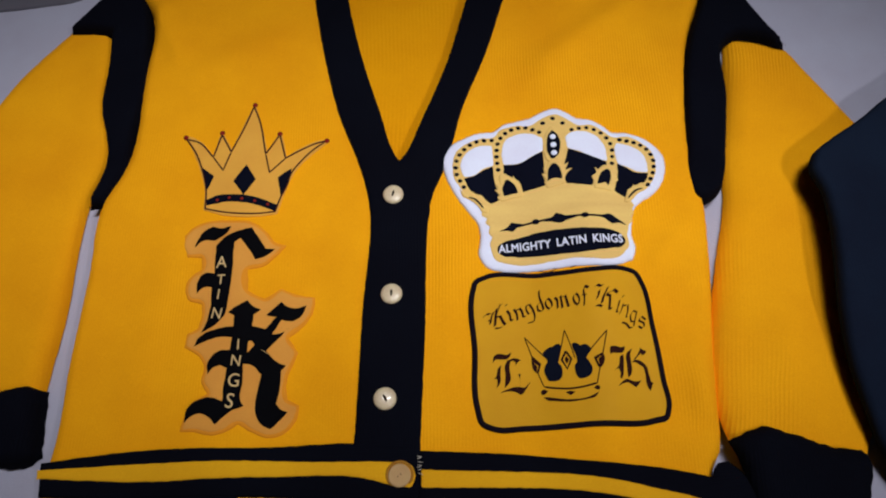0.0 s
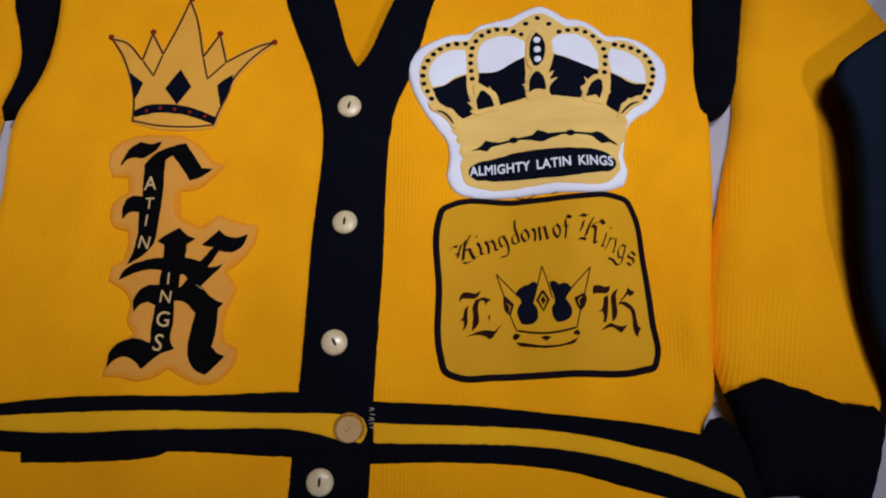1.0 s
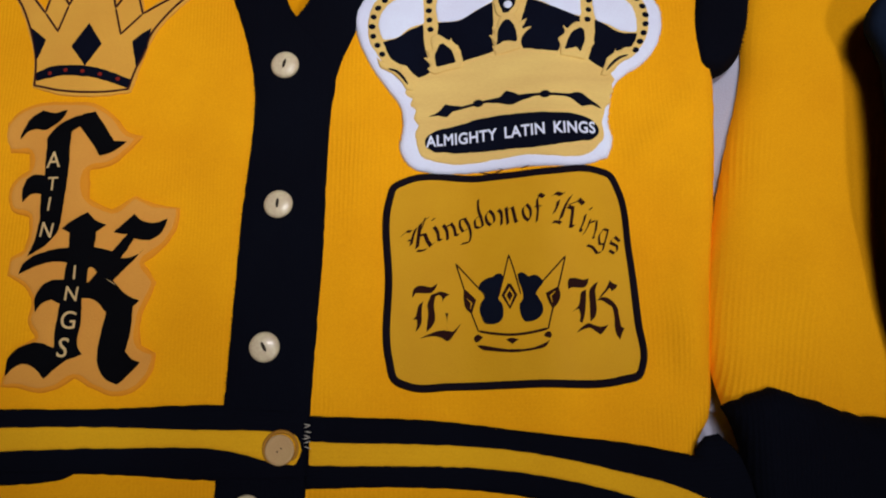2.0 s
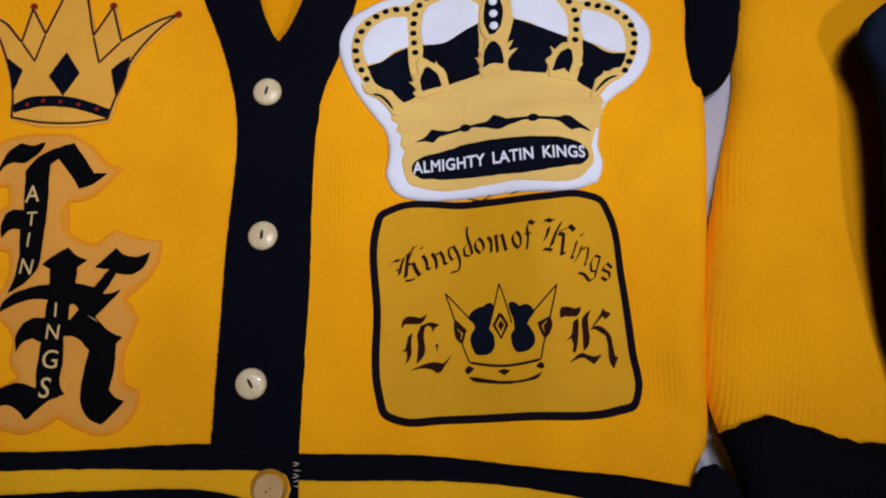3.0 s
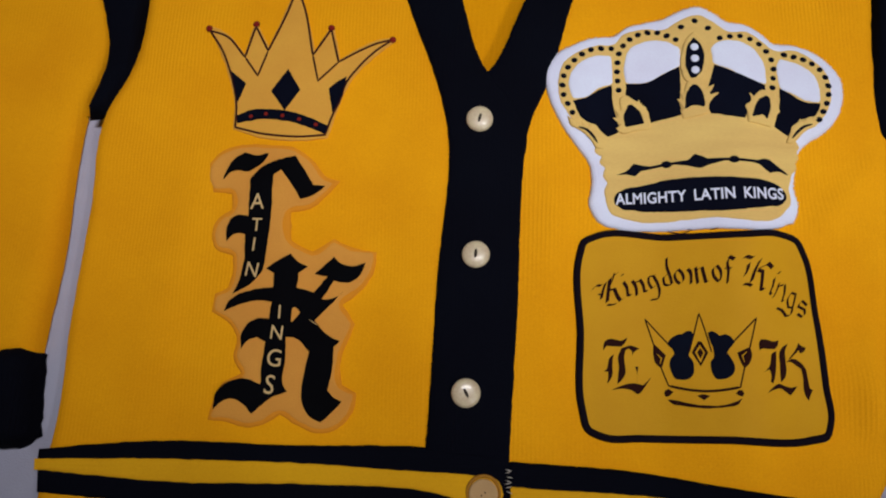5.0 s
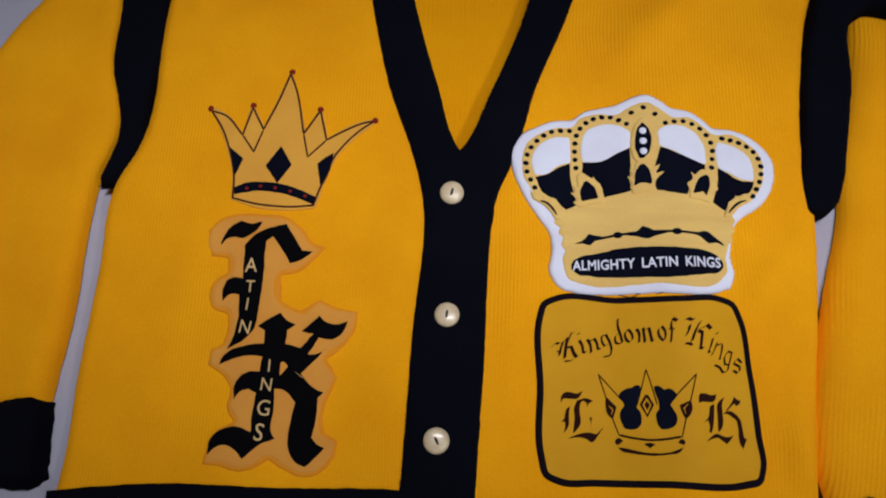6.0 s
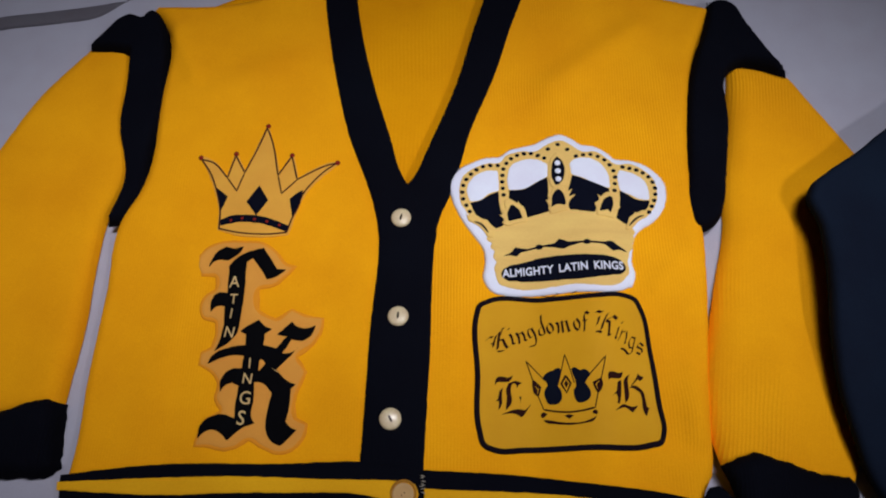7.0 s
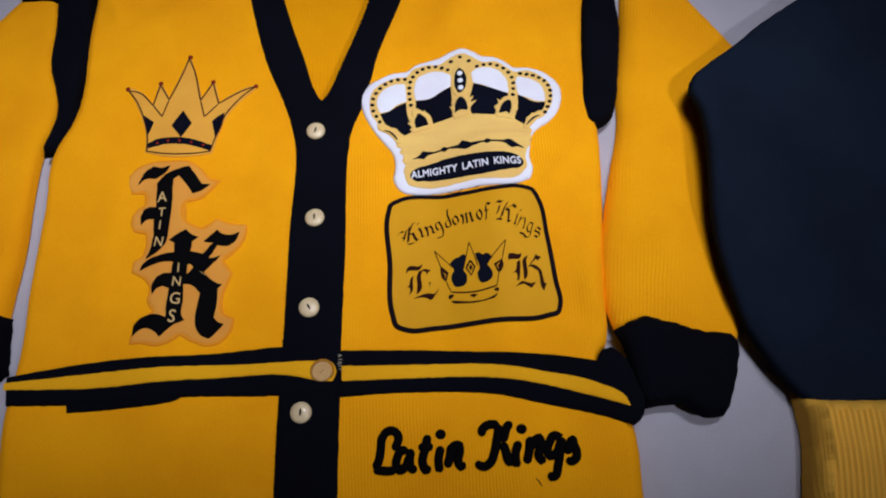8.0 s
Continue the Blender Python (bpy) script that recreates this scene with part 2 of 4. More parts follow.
def cord(name, lines, radius, mat, parent, base, label="", taper=0.0, squash=0.7):
    """Stitched cords that follow the lines over the cloth."""
    verts, faces = [], []
    for line in lines:
        start, m = len(verts), len(line)
        for i, (x, y) in enumerate(line):
            a, b = line[max(0, i - 1)], line[min(m - 1, i + 1)]
            t = Vector((b[0] - a[0], b[1] - a[1])).normalized()
            r = radius * (1 - taper * abs(2 * i / max(1, m - 1) - 1) ** 2)
            gone = min(math.dist(line[0], (x, y)), math.dist(line[-1], (x, y))) / radius
            if gone < 1 and min(i, m - 1 - i) < 8 and math.dist(line[0], line[-1]) > radius:
                r *= max(0.3, math.sqrt(1 - (1 - gone) ** 2))
            for j in range(8):
                w = 2 * math.pi * j / 8
                verts.append((x - t.y * r * math.cos(w), y + t.x * r * math.cos(w), base(x, y) + squash * r * math.sin(w)))
        for i in range(m - 1):
            for j in range(8):
                p, q = start + i * 8, start + (i + 1) * 8
                faces.append((p + j, q + j, q + (j + 1) % 8, p + (j + 1) % 8))
        faces.append(tuple(start + j for j in range(8)))
        faces.append(tuple(start + (m - 1) * 8 + 7 - j for j in range(8)))
    return mesh_object(name, verts, faces, mat, parent, label)


def dome(name, centre, rx, ry, high, mat, parent, base, label="", turn=0.0):
    verts, faces, rings, around = [], [], 4, 14
    c, s = math.cos(turn), math.sin(turn)
    for i in range(rings):
        a = i / rings * math.pi / 2
        for j in range(around):
            w = 2 * math.pi * j / around
            u, v = rx * math.cos(a) * math.cos(w), ry * math.cos(a) * math.sin(w)
            x, y = centre[0] + u * c - v * s, centre[1] + u * s + v * c
            verts.append((x, y, base(x, y) + high * math.sin(a)))
    verts.append((*centre, base(*centre) + high))
    for i in range(rings - 1):
        for j in range(around):
            p, q = i * around, (i + 1) * around
            faces.append((p + j, p + (j + 1) % around, q + (j + 1) % around, q + j))
    for j in range(around):
        faces.append(((rings - 1) * around + j, (rings - 1) * around + (j + 1) % around, rings * around))
    faces.append(tuple(reversed(range(around))))
    return mesh_object(name, verts, faces, mat, parent, label)


def fringe(name, poly, mat, parent, base, count, reach=0.0016, wide=0.00028, label=""):
    """Short loose fibres that stand out from a cloth's edge."""
    pl = [Vector(q) for q in poly]
    area = sum(a.x * b.y - b.x * a.y for a, b in zip(pl, pl[1:] + pl[:1]))
    verts, faces = [], []
    for _ in range(count):
        k = random.randrange(len(pl))
        a, b = pl[k], pl[(k + 1) % len(pl)]
        d = b - a
        if d.length < 1e-6:
            continue
        out = Vector((d.y, -d.x)).normalized() * (1 if area > 0 else -1)
        out = (out + d.normalized() * random.uniform(-0.9, 0.9)).normalized()
        q = a.lerp(b, random.random()) - out * 0.0008
        tip = q + out * (0.0008 + reach * random.uniform(0.3, 1.0))
        across = Vector((-out.y, out.x)) * wide
        z, s = base(q.x, q.y), len(verts)
        verts += [(*(q - across), z), (*(q + across), z), (*tip, z + random.uniform(-0.0004, 0.0006)), (*q, z + wide * 2)]
        faces += [(s, s + 1, s + 2), (s + 1, s + 3, s + 2), (s + 3, s, s + 2)]
    ob = mesh_object(name, verts, faces, mat, parent, label)
    ob["kind"] = "stuff"
    return ob


def lettering(name, text, size, at, turn, mat, parent, base, high=0.0004, width=1.0, bend=0.0, heavy=0.0, label="", shear=0.0):
    """Writing in the built-in face, laid over the cloth; at is the middle of its baseline; bend lifts its middle."""
    cu = bpy.data.curves.new(name, "FONT")
    cu.body, cu.size, cu.align_x, cu.extrude, cu.bevel_depth, cu.shear, cu.resolution_u = text, size, "CENTER", high, heavy, shear, 4
    cu.bevel_resolution = 1
    cu.space_word, cu.space_character = 1.7, 1.04
    tmp = new(name + "_outline", cu)
    deps = bpy.context.evaluated_depsgraph_get()
    me = bpy.data.meshes.new_from_object(tmp.evaluated_get(deps))
    bpy.data.objects.remove(tmp)
    bpy.data.curves.remove(cu)
    half = max(abs(v.co.x) for v in me.vertices)
    if len(text) > 1:
        width = width / (2 * half)
    c, s = math.cos(turn), math.sin(turn)
    for v in me.vertices:
        x, y = v.co.x * width, v.co.y + bend * (1 - (v.co.x / half) ** 2)
        X, Y = at[0] + x * c - y * s, at[1] + x * s + y * c
        v.co = (X, Y, base(X, Y) + v.co.z)
    me.materials.clear()
    me.materials.append(mat)
    me.name = name
    ob = new(name, me)
    ob.parent = parent
    if label:
        ob["label"] = label
    return ob


def pen(name, strokes, place, nib, mat, parent, base, label="", angle=42, high=0.0003):
    """A blackletter character drawn with a broad nib; strokes in units of the letter's height, place maps them to the cloth."""
    verts, faces = [], []
    for k, stroke in enumerate(strokes):
        w, pts = (stroke[0], stroke[1:]) if isinstance(stroke[0], (int, float)) else (1.0, stroke)
        nx, ny = nib * w / 2 * math.cos(radians(angle)), nib * w / 2 * math.sin(radians(angle))
        fine = smooth(pts, False, 0.08, 60) if len(pts) > 2 else pts
        for (x0, y0), (x1, y1) in zip(fine, fine[1:]):
            quad = [(x0 - nx, y0 - ny), (x0 + nx, y0 + ny), (x1 + nx, y1 + ny), (x1 - nx, y1 - ny)]
            a = sum(quad[i][0] * quad[(i + 1) % 4][1] - quad[(i + 1) % 4][0] * quad[i][1] for i in range(4))
            if a < 0:
                quad.reverse()
            s = len(verts)
            for lift in (0.0, high + k * 0.00003):
                for q in quad:
                    X, Y = place(*q)
                    verts.append((X, Y, base(X, Y) + lift))
            faces += [(s + 4, s + 5, s + 6, s + 7)] + [(s + i, s + (i + 1) % 4, s + 4 + (i + 1) % 4, s + 4 + i) for i in range(4)]
    me = bpy.data.meshes.new(name)
    me.from_pydata(verts, [], faces)
    me.materials.append(mat)
    ob = new(name, me)
    ob.parent = parent
    if label:
        ob["label"] = label
    return ob


# ---- the place ----
def box(name, lo, hi, mat, label):
    bm = bmesh.new()
    bmesh.ops.create_cube(bm, size=1)
    for v in bm.verts:
        v.co = [(a + b) / 2 + c * (b - a) for a, b, c in zip(lo, hi, v.co)]
    me = bpy.data.meshes.new(name)
    bm.to_mesh(me)
    me.materials.append(mat)
    return tagged(new(name, me), label, "", "", "structure")


box("floor", (-1.9, -1.5, -0.4), (2.1, 2.5, -0.2), WALL, "plain floor under the spread sheet")
box("wall_north", (-1.9, 2.5, -0.2), (2.1, 2.6, 2.3), WALL, "plain painted wall of the room")
box("wall_south", (-1.9, -1.6, -0.2), (2.1, -1.5, 2.3), WALL, "plain painted wall of the room")
box("wall_east", (2.1, -1.6, -0.2), (2.2, 2.6, 2.3), WALL, "plain painted wall of the room")
box("wall_west", (-2.0, -1.6, -0.2), (-1.9, 2.6, 2.3), WALL, "plain painted wall of the room")
box("ceiling", (-2.0, -1.6, 2.3), (2.2, 2.6, 2.4), WALL, "plain painted ceiling of the room")


def sheet_relief(x, y):
    return 0.002 * noise.noise((x * 4, y * 3, 7.0)) - 0.002


sheet = cloth("bed_sheet", [(-1.0, -0.6), (1.2, -0.6), (1.2, 1.5), (-1.0, 1.5)], SHEET, base=lambda x, y: SHEET_Z - 0.024 - sag(max(y, -0.1)), thick=0.024, edge=0.03, res=0.02, relief=sheet_relief)
tagged(sheet, "smooth light grey sheet spread under the cardigans", "sheet")



def mattress_top(x, y):
    return 0.146 - sag(max(y, -0.1))


mattress = cloth("mattress", [(-0.97, -0.57), (1.17, -0.57), (1.17, 1.47), (-0.97, 1.47)], SHEET, base=lambda x, y: -0.1995, thick=0.002, edge=0.04, res=0.03, relief=mattress_top)
tagged(mattress, "plain grey mattress covered by the spread sheet", "mattress")

# flat dark strip: its grey stands in for the shadow in a gap
gap_line = mm([(-600, 700), (-475, 745), (-411, 753), (-366, 760), (-330, 768), (-300, 782), (-330, 766), (-359, 744), (-407, 735), (-471, 727), (-600, 680)])
cloth("sheet_gap_shade", smooth(gap_line, step=0.01), GAP_SHADE, sheet, "darker grey strip drawn for the shadow in a gap across the sheet", lambda x, y: SHEET_Z - 0.0015, 0.003, 0.003, 0.012)

# ---- the yellow cardigan ----
cardigan = tagged(new("cardigan"), "yellow and navy knitted cardigan with felt patches, laid flat and buttoned", "cardigan")

BODY = SHEET_Z + 0.001
TOP = 0.0 - BODY


def on_body(x, y):
    return BODY - sag(y)


def body_relief(x, y):
    return surface(x, y) + sag(y)


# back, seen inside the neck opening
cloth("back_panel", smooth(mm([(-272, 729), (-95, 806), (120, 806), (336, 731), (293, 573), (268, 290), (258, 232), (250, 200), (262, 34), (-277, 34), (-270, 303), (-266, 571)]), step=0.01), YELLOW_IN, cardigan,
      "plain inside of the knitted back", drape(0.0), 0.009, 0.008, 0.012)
LEFT_EDGE = [(-293, 742), (-270, 711), (-263, 609), (-267, 508), (-281, 476), (-283, 395), (-285, 320), (-284, 250), (-288, 205), (-288, 117), (-300, 34)]
RIGHT_EDGE = [(284, 34), (287, 95), (287, 131), (285, 154), (264, 196), (260, 208), (264, 220), (271, 232), (274, 247), (275, 262), (281, 329), (290, 409), (293, 463), (288, 528), (295, 597), (304, 650), (334, 730)]
front_left = smooth(mm(LEFT_EDGE + [(2, 34), (3, 248), (2, 470), (-16, 508), (-45, 590), (-63, 659), (-75, 724), (-85, 787), (-195, 745)]), step=0.006)
front_right = smooth(mm(RIGHT_EDGE + [(148, 783), (119, 759), (99, 705), (78, 633), (50, 562), (22, 505), (-2, 470), (-1, 248), (-2, 34)]), step=0.006)
cloth("front_panel", front_left, YELLOW, cardigan, "yellow ribbed knit front", on_body, TOP, 0.012, 0.006, body_relief)
cloth("front_panel", front_right, YELLOW_RIBBED, cardigan, "yellow ribbed knit front", lambda x, y: BODY - sag(y) + 0.00005, TOP, 0.012, 0.006, body_relief)

# front bands round the neck and down the opening
band_left = mm([(-96, 772), (-87, 707), (-75, 642), (-56, 565), (-30, 493), (-24, 469), (-26, 352), (-29, 242), (-31, 197), (-36, 112), (-41, 34), (18, 34), (20, 109), (24, 193), (25, 234), (29, 330), (32, 439), (34, 461), (20, 490), (5, 508), (-16, 569), (-35, 633), (-51, 705), (-61, 773)])
band_right = mm([(133, 763), (112, 701), (93, 638), (65, 562), (50, 504), (36, 468), (32, 449), (10, 470), (-2, 500), (5, 508), (29, 562), (52, 624), (73, 702), (91, 764)])
cloth("front_band", smooth(band_right, step=0.005), NAVY, cardigan, "navy knitted front band", level(0.0002), 0.0022, 0.003, 0.006)
cloth("front_band", smooth(band_left, step=0.005), NAVY, cardigan, "navy knitted front band", level(0.0004), 0.0030, 0.003, 0.006)

# armhole bands with the shoulder caps
arm_left = mm([(-281, 735), (-270, 714), (-265, 697), (-259, 653), (-255, 617), (-255, 599), (-258, 572), (-260, 545), (-259, 522), (-261, 503), (-271, 485), (-276, 473), (-294, 471), (-290, 484), (-284, 506), (-283, 522), (-289, 548), (-298, 577), (-300, 596), (-300, 624), (-302, 654), (-305, 680), (-328, 684), (-352, 683), (-337, 704), (-321, 725), (-311, 730), (-298, 725), (-291, 733)])
arm_right = mm([(330, 737), (320, 697), (308, 667), (298, 635), (290, 597), (286, 560), (281, 520), (276, 478), (279, 466), (288, 459), (298, 464), (307, 471), (314, 487), (321, 520), (331, 575), (345, 650), (353, 655), (376, 652), (403, 641), (389, 662), (380, 680), (371, 699), (365, 713), (360, 728), (350, 737)])
cloth("armhole_band", smooth(arm_left, step=0.005), NAVY, cardigan, "navy knitted armhole band", lambda x, y: SHEET_Z + 0.009, 0.0175, 0.006, 0.006, lambda x, y: 0.3 * surface(x, y))
cloth("armhole_band", smooth(arm_right, step=0.005), NAVY, cardigan, "navy knitted armhole band", lambda x, y: SHEET_Z + 0.009, 0.0185, 0.006, 0.006, lambda x, y: 0.3 * surface(x, y))

# sleeves and cuffs


def sleeve_relief(x, y):
    return 0.0065 * noise.noise((x * 9, y * 6, 2.2)) + 0.0018 * noise.noise((x * 25, y * 14, 9.0))


def right_arm(x, y):
    """The bulky lower end of this sleeve stands higher."""
    u = min(1.0, max(0.0, (0.43 - y) / 0.15))
    bulge = 0.010 * math.exp(-((x - 0.345) / 0.04) ** 2 - ((y - 0.325) / 0.05) ** 2)
    return SHEET_Z + (0.012 * u * u * (3 - 2 * u) + bulge) * min(1.0, max(0.0, (0.425 - x) / 0.09))


def cuff_relief(x, y):
    """Bulky ribs that run down the cuff, with soft dents."""
    return 0.0045 * noise.noise((x * 16, y * 13, 2.2)) + 0.0007 * math.sin(x * 2 * math.pi / 0.0056 + 5 * noise.noise((x * 12, y * 12, 8.0)))


def right_sleeve_relief(x, y):
    """The sleeve falls away past a long crease, beside the navy garment."""
    past = x - (0.352 + 0.10 * (0.40 - y) * (1 if y < 0.40 else 0.3))
    return sleeve_relief(x, y) - max(0.0, past) * 0.05


sleeve_left = mm([(-310, 694), (-303, 651), (-300, 595), (-286, 534), (-300, 480), (-302, 430), (-301, 363), (-304, 320), (-306, 290), (-344, 286), (-417, 276), (-448, 333), (-457, 457), (-443, 529), (-423, 578), (-402, 624), (-355, 694)])
sleeve_right = mm([(346, 664), (332, 577), (319, 511), (315, 471), (300, 415), (287, 368), (274, 303), (275, 254), (281, 234), (304, 239), (331, 226), (384, 213), (412, 267), (455, 364), (478, 459), (473, 525), (458, 557), (426, 615), (403, 652)])
cloth("sleeve", smooth(sleeve_left, step=0.006), YELLOW, cardigan, "yellow knitted sleeve", drape(0.0), 0.014, 0.014, 0.007, sleeve_relief)
cloth("sleeve", smooth(sleeve_right, step=0.006), SLEEVE_YELLOW, cardigan, "yellow knitted sleeve", right_arm, 0.011, 0.020, 0.006, right_sleeve_relief)
cuff_left = mm([(-304, 295), (-315, 300), (-331, 298), (-360, 288), (-421, 281), (-409, 235), (-365, 229), (-332, 230), (-308, 231), (-298, 239)])
cuff_right = mm([(276, 240), (290, 247), (309, 251), (321, 247), (333, 243), (347, 237), (367, 234), (385, 232), (389, 223), (387, 206), (380, 184), (372, 167), (365, 158), (350, 157), (338, 161), (330, 169), (314, 170), (296, 168), (288, 176), (286, 190), (285, 211), (282, 227)])
cloth("cuff", smooth(cuff_left, step=0.004), NAVY, cardigan, "black-navy ribbed cuff", drape(0.0), 0.024, 0.012, 0.005, cuff_relief, 0.0014)
cloth("cuff", smooth(cuff_right, step=0.004), NAVY, cardigan, "black-navy ribbed cuff", lambda x, y: right_arm(x, y) + 0.006 * min(1.0, max(0.0, (y - 0.19) / 0.03)), 0.017, 0.014, 0.005, cuff_relief, 0.0014)

fringe("cuff_fuzz", inset(smooth(cuff_right, step=0.004), 0.006), NAVY, cardigan, lambda x, y: right_arm(x, y) + 0.0125, 900, 0.0036, 0.0003, label="navy wool fuzz")
fringe("cuff_fuzz", inset(smooth(cuff_left, step=0.004), 0.005), NAVY, cardigan, drape(0.012), 700, 0.0026, 0.0003, label="navy wool fuzz")
fringe("band_fuzz", smooth(arm_left, step=0.005), NAVY, cardigan, lambda x, y: -0.012, 500, 0.0007, label="navy wool fuzz")
fringe("band_fuzz", smooth(arm_right, step=0.005), NAVY, cardigan, lambda x, y: -0.009, 600, 0.0012, label="navy wool fuzz")
fringe("band_fuzz", smooth(band_left, step=0.005), NAVY, cardigan, level(0.0014), 900, 0.0009, label="navy wool fuzz")
fringe("band_fuzz", smooth(band_right, step=0.005), NAVY, cardigan, level(0.0012), 700, 0.0009, label="navy wool fuzz")

# striped waist
waist_left = cloth("waist_band", smooth(mm([(-286, 231), (-213, 239), (-108, 240), (-30, 242), (24, 238), (25, 197), (-29, 197), (-112, 201), (-151, 201), (-227, 201), (-282, 204)]), step=0.005), NAVY_ACROSS, cardigan, "navy knitted waist band with one yellow stripe", level(0.0008), 0.0034, 0.003, 0.006)
waist_right = cloth("waist_band", smooth(mm([(23, 235), (100, 232), (177, 223), (227, 217), (256, 211), (263, 222), (272, 224), (281, 215), (286, 204), (290, 186), (293, 174), (287, 156), (281, 152), (260, 160), (202, 176), (164, 186), (73, 193), (23, 192)]), step=0.005), NAVY_ACROSS, cardigan, "navy knitted waist band with one yellow stripe", level(0.0006), 0.0034, 0.003, 0.006)
cloth("stripe", smooth(mm([(-286, 225), (-211, 228), (-108, 229), (-41, 227), (2, 226), (18, 224), (22, 215), (18, 206), (2, 208), (-8, 211), (-107, 216), (-194, 214), (-285, 218)]), step=0.004), STRIPE, waist_left, "yellow knitted stripe", level(0.0040), 0.0011, 0.002, 0.005)
cloth("stripe", smooth(mm([(26, 220), (166, 212), (205, 204), (254, 190), (277, 176), (280, 168), (253, 177), (204, 192), (165, 200), (26, 206)]), step=0.004), STRIPE, waist_right, "yellow knitted stripe", level(0.0038), 0.0011, 0.002, 0.005)
cloth("pocket_welt", smooth(mm([(-226, 205), (-112, 205), (-126, 198), (-151, 195), (-181, 194), (-225, 194)]), step=0.004), NAVY_ACROSS, cardigan, "navy knitted pocket edge", level(0.0004), 0.0026, 0.002, 0.005)


# buttons
def lathe(profile, around=28):
    verts, faces = [], []
    for r, z in profile:
        for j in range(around):
            w = 2 * math.pi * j / around
            verts.append((r * math.cos(w), r * math.sin(w), z))
    for i in range(len(profile) - 1):
        for j in range(around):
            faces.append((i * around + j, i * around + (j + 1) % around, (i + 1) * around + (j + 1) % around, (i + 1) * around + j))
    faces.append(tuple(range((len(profile) - 1) * around, len(profile) * around)))
    faces.append(tuple(reversed(range(around))))
    return verts, faces


PROFILE = [(0.0088, 0), (0.0100, 0.0008), (0.0104, 0.0018), (0.0102, 0.0028), (0.0093, 0.0037), (0.0076, 0.0044), (0.0050, 0.0048), (0.0025, 0.00495), (0.0004, 0.0050)]
FLAT_PROFILE = [(0.0088, 0), (0.0098, 0.0008), (0.0100, 0.0020), (0.0096, 0.0027), (0.0086, 0.0029), (0.0078, 0.0026), (0.0040, 0.0025), (0.0004, 0.0025)]


def button(x, y, lift, turn, slot=True, tilt=0.0):
    b = mesh_object("button", *lathe(PROFILE if slot else FLAT_PROFILE), pearl if slot else BEIGE, cardigan, "glossy cream button with one slot" if slot else "flat beige button with two holes")
    b.matrix_basis = pose(x, y, surface(x, y) + lift, tilt, tilt * 0.6, turn) @ Matrix.Diagonal((0.92, 0.92, 0.95, 1))
    # no recess is cut: dark low domes carry the slot's shade as colour
    flat = lambda u, v: 0.0049 if slot else 0.0023
    if slot:
        dome("slot_shade", (0, 0), 0.0012, 0.0036, 0.0004, SLOT_SHADE, b, flat)
    else:
        for u in (-0.0016, 0.0016):
            dome("slot_shade", (u, 0), 0.0006, 0.0008, 0.0004, SLOT_SHADE, b, flat)
    return b


button(0.000, 0.469, 0.0032, -14, True, 2)
button(0.000, 0.370, 0.0032, -3, True, -2)
button(-0.004, 0.277, 0.0032, 28, True, 3)
button(0.009, 0.215, 0.0052, 40, False, -4)
button(-0.010, 0.180, 0.0032, -4, True, 2)

ring = [(0.009 + 0.0102 * math.cos(w / 12 * math.pi), 0.216 + 0.0100 * math.sin(w / 12 * math.pi)) for w in range(-3, 17)]
cord("buttonhole_edge", [ring], 0.0011, HOLE_THREAD, cardigan, level(0.0054), "brown stitched buttonhole edge")
for k in range(7):
    x, y, w = 0.0245 + random.uniform(-0.001, 0.001), 0.217 + k * 0.0022, random.uniform(-0.6, 0.6)
    cord("frayed_thread", [[(x - 0.002, y), (x, y + 0.001 * w), (x + 0.0022 * math.cos(w), y + 0.003 * math.sin(w))]], 0.00035, PALE_THREAD, cardigan, level(0.0050), "pale frayed thread")

# ---- crown patch with pearls ----
PEARL_AT = (0.155, 0.485)


def at_pearl(points):
    return mm(points, PEARL_AT)


CROWN_RIM = smooth(at_pearl([(-108.0, 25.0), (-101.0, 38.0), (-88.0, 46.0), (-72.0, 52.0), (-59.0, 53.0), (-50.0, 60.0), (-37.0, 64.0), (-24.0, 67.0), (-12.0, 73.0), (2.0, 77.0), (14.0, 71.0), (22.0, 65.0), (35.0, 63.0), (48.0, 55.0), (54.0, 49.0), (69.0, 47.0), (82.0, 42.0), (93.0, 33.0), (100.0, 22.0), (101.0, 8.0), (96.0, -8.0), (86.0, -20.0), (74.0, -28.0), (67.0, -35.0), (63.0, -49.0), (61.0, -62.0), (63.0, -77.0), (59.0, -87.0), (48.0, -91.0), (3.0, -92.0), (-36.0, -93.0), (-56.0, -92.0), (-71.0, -86.0), (-77.0, -75.0), (-75.0, -60.0), (-77.0, -44.0), (-84.0, -34.0), (-92.0, -23.0), (-101.0, -7.0), (-107.0, 9.0)]), step=0.0025)
crown_patch = cloth("crown_patch", CROWN_RIM, WHITE_FELT, cardigan,
                    "white felt patch with an appliqued cream and navy crown", level(0), 0.0030, 0.0034, 0.004, lambda x, y: 0.0005 * noise.noise((x * 90, y * 90, 3.0)))
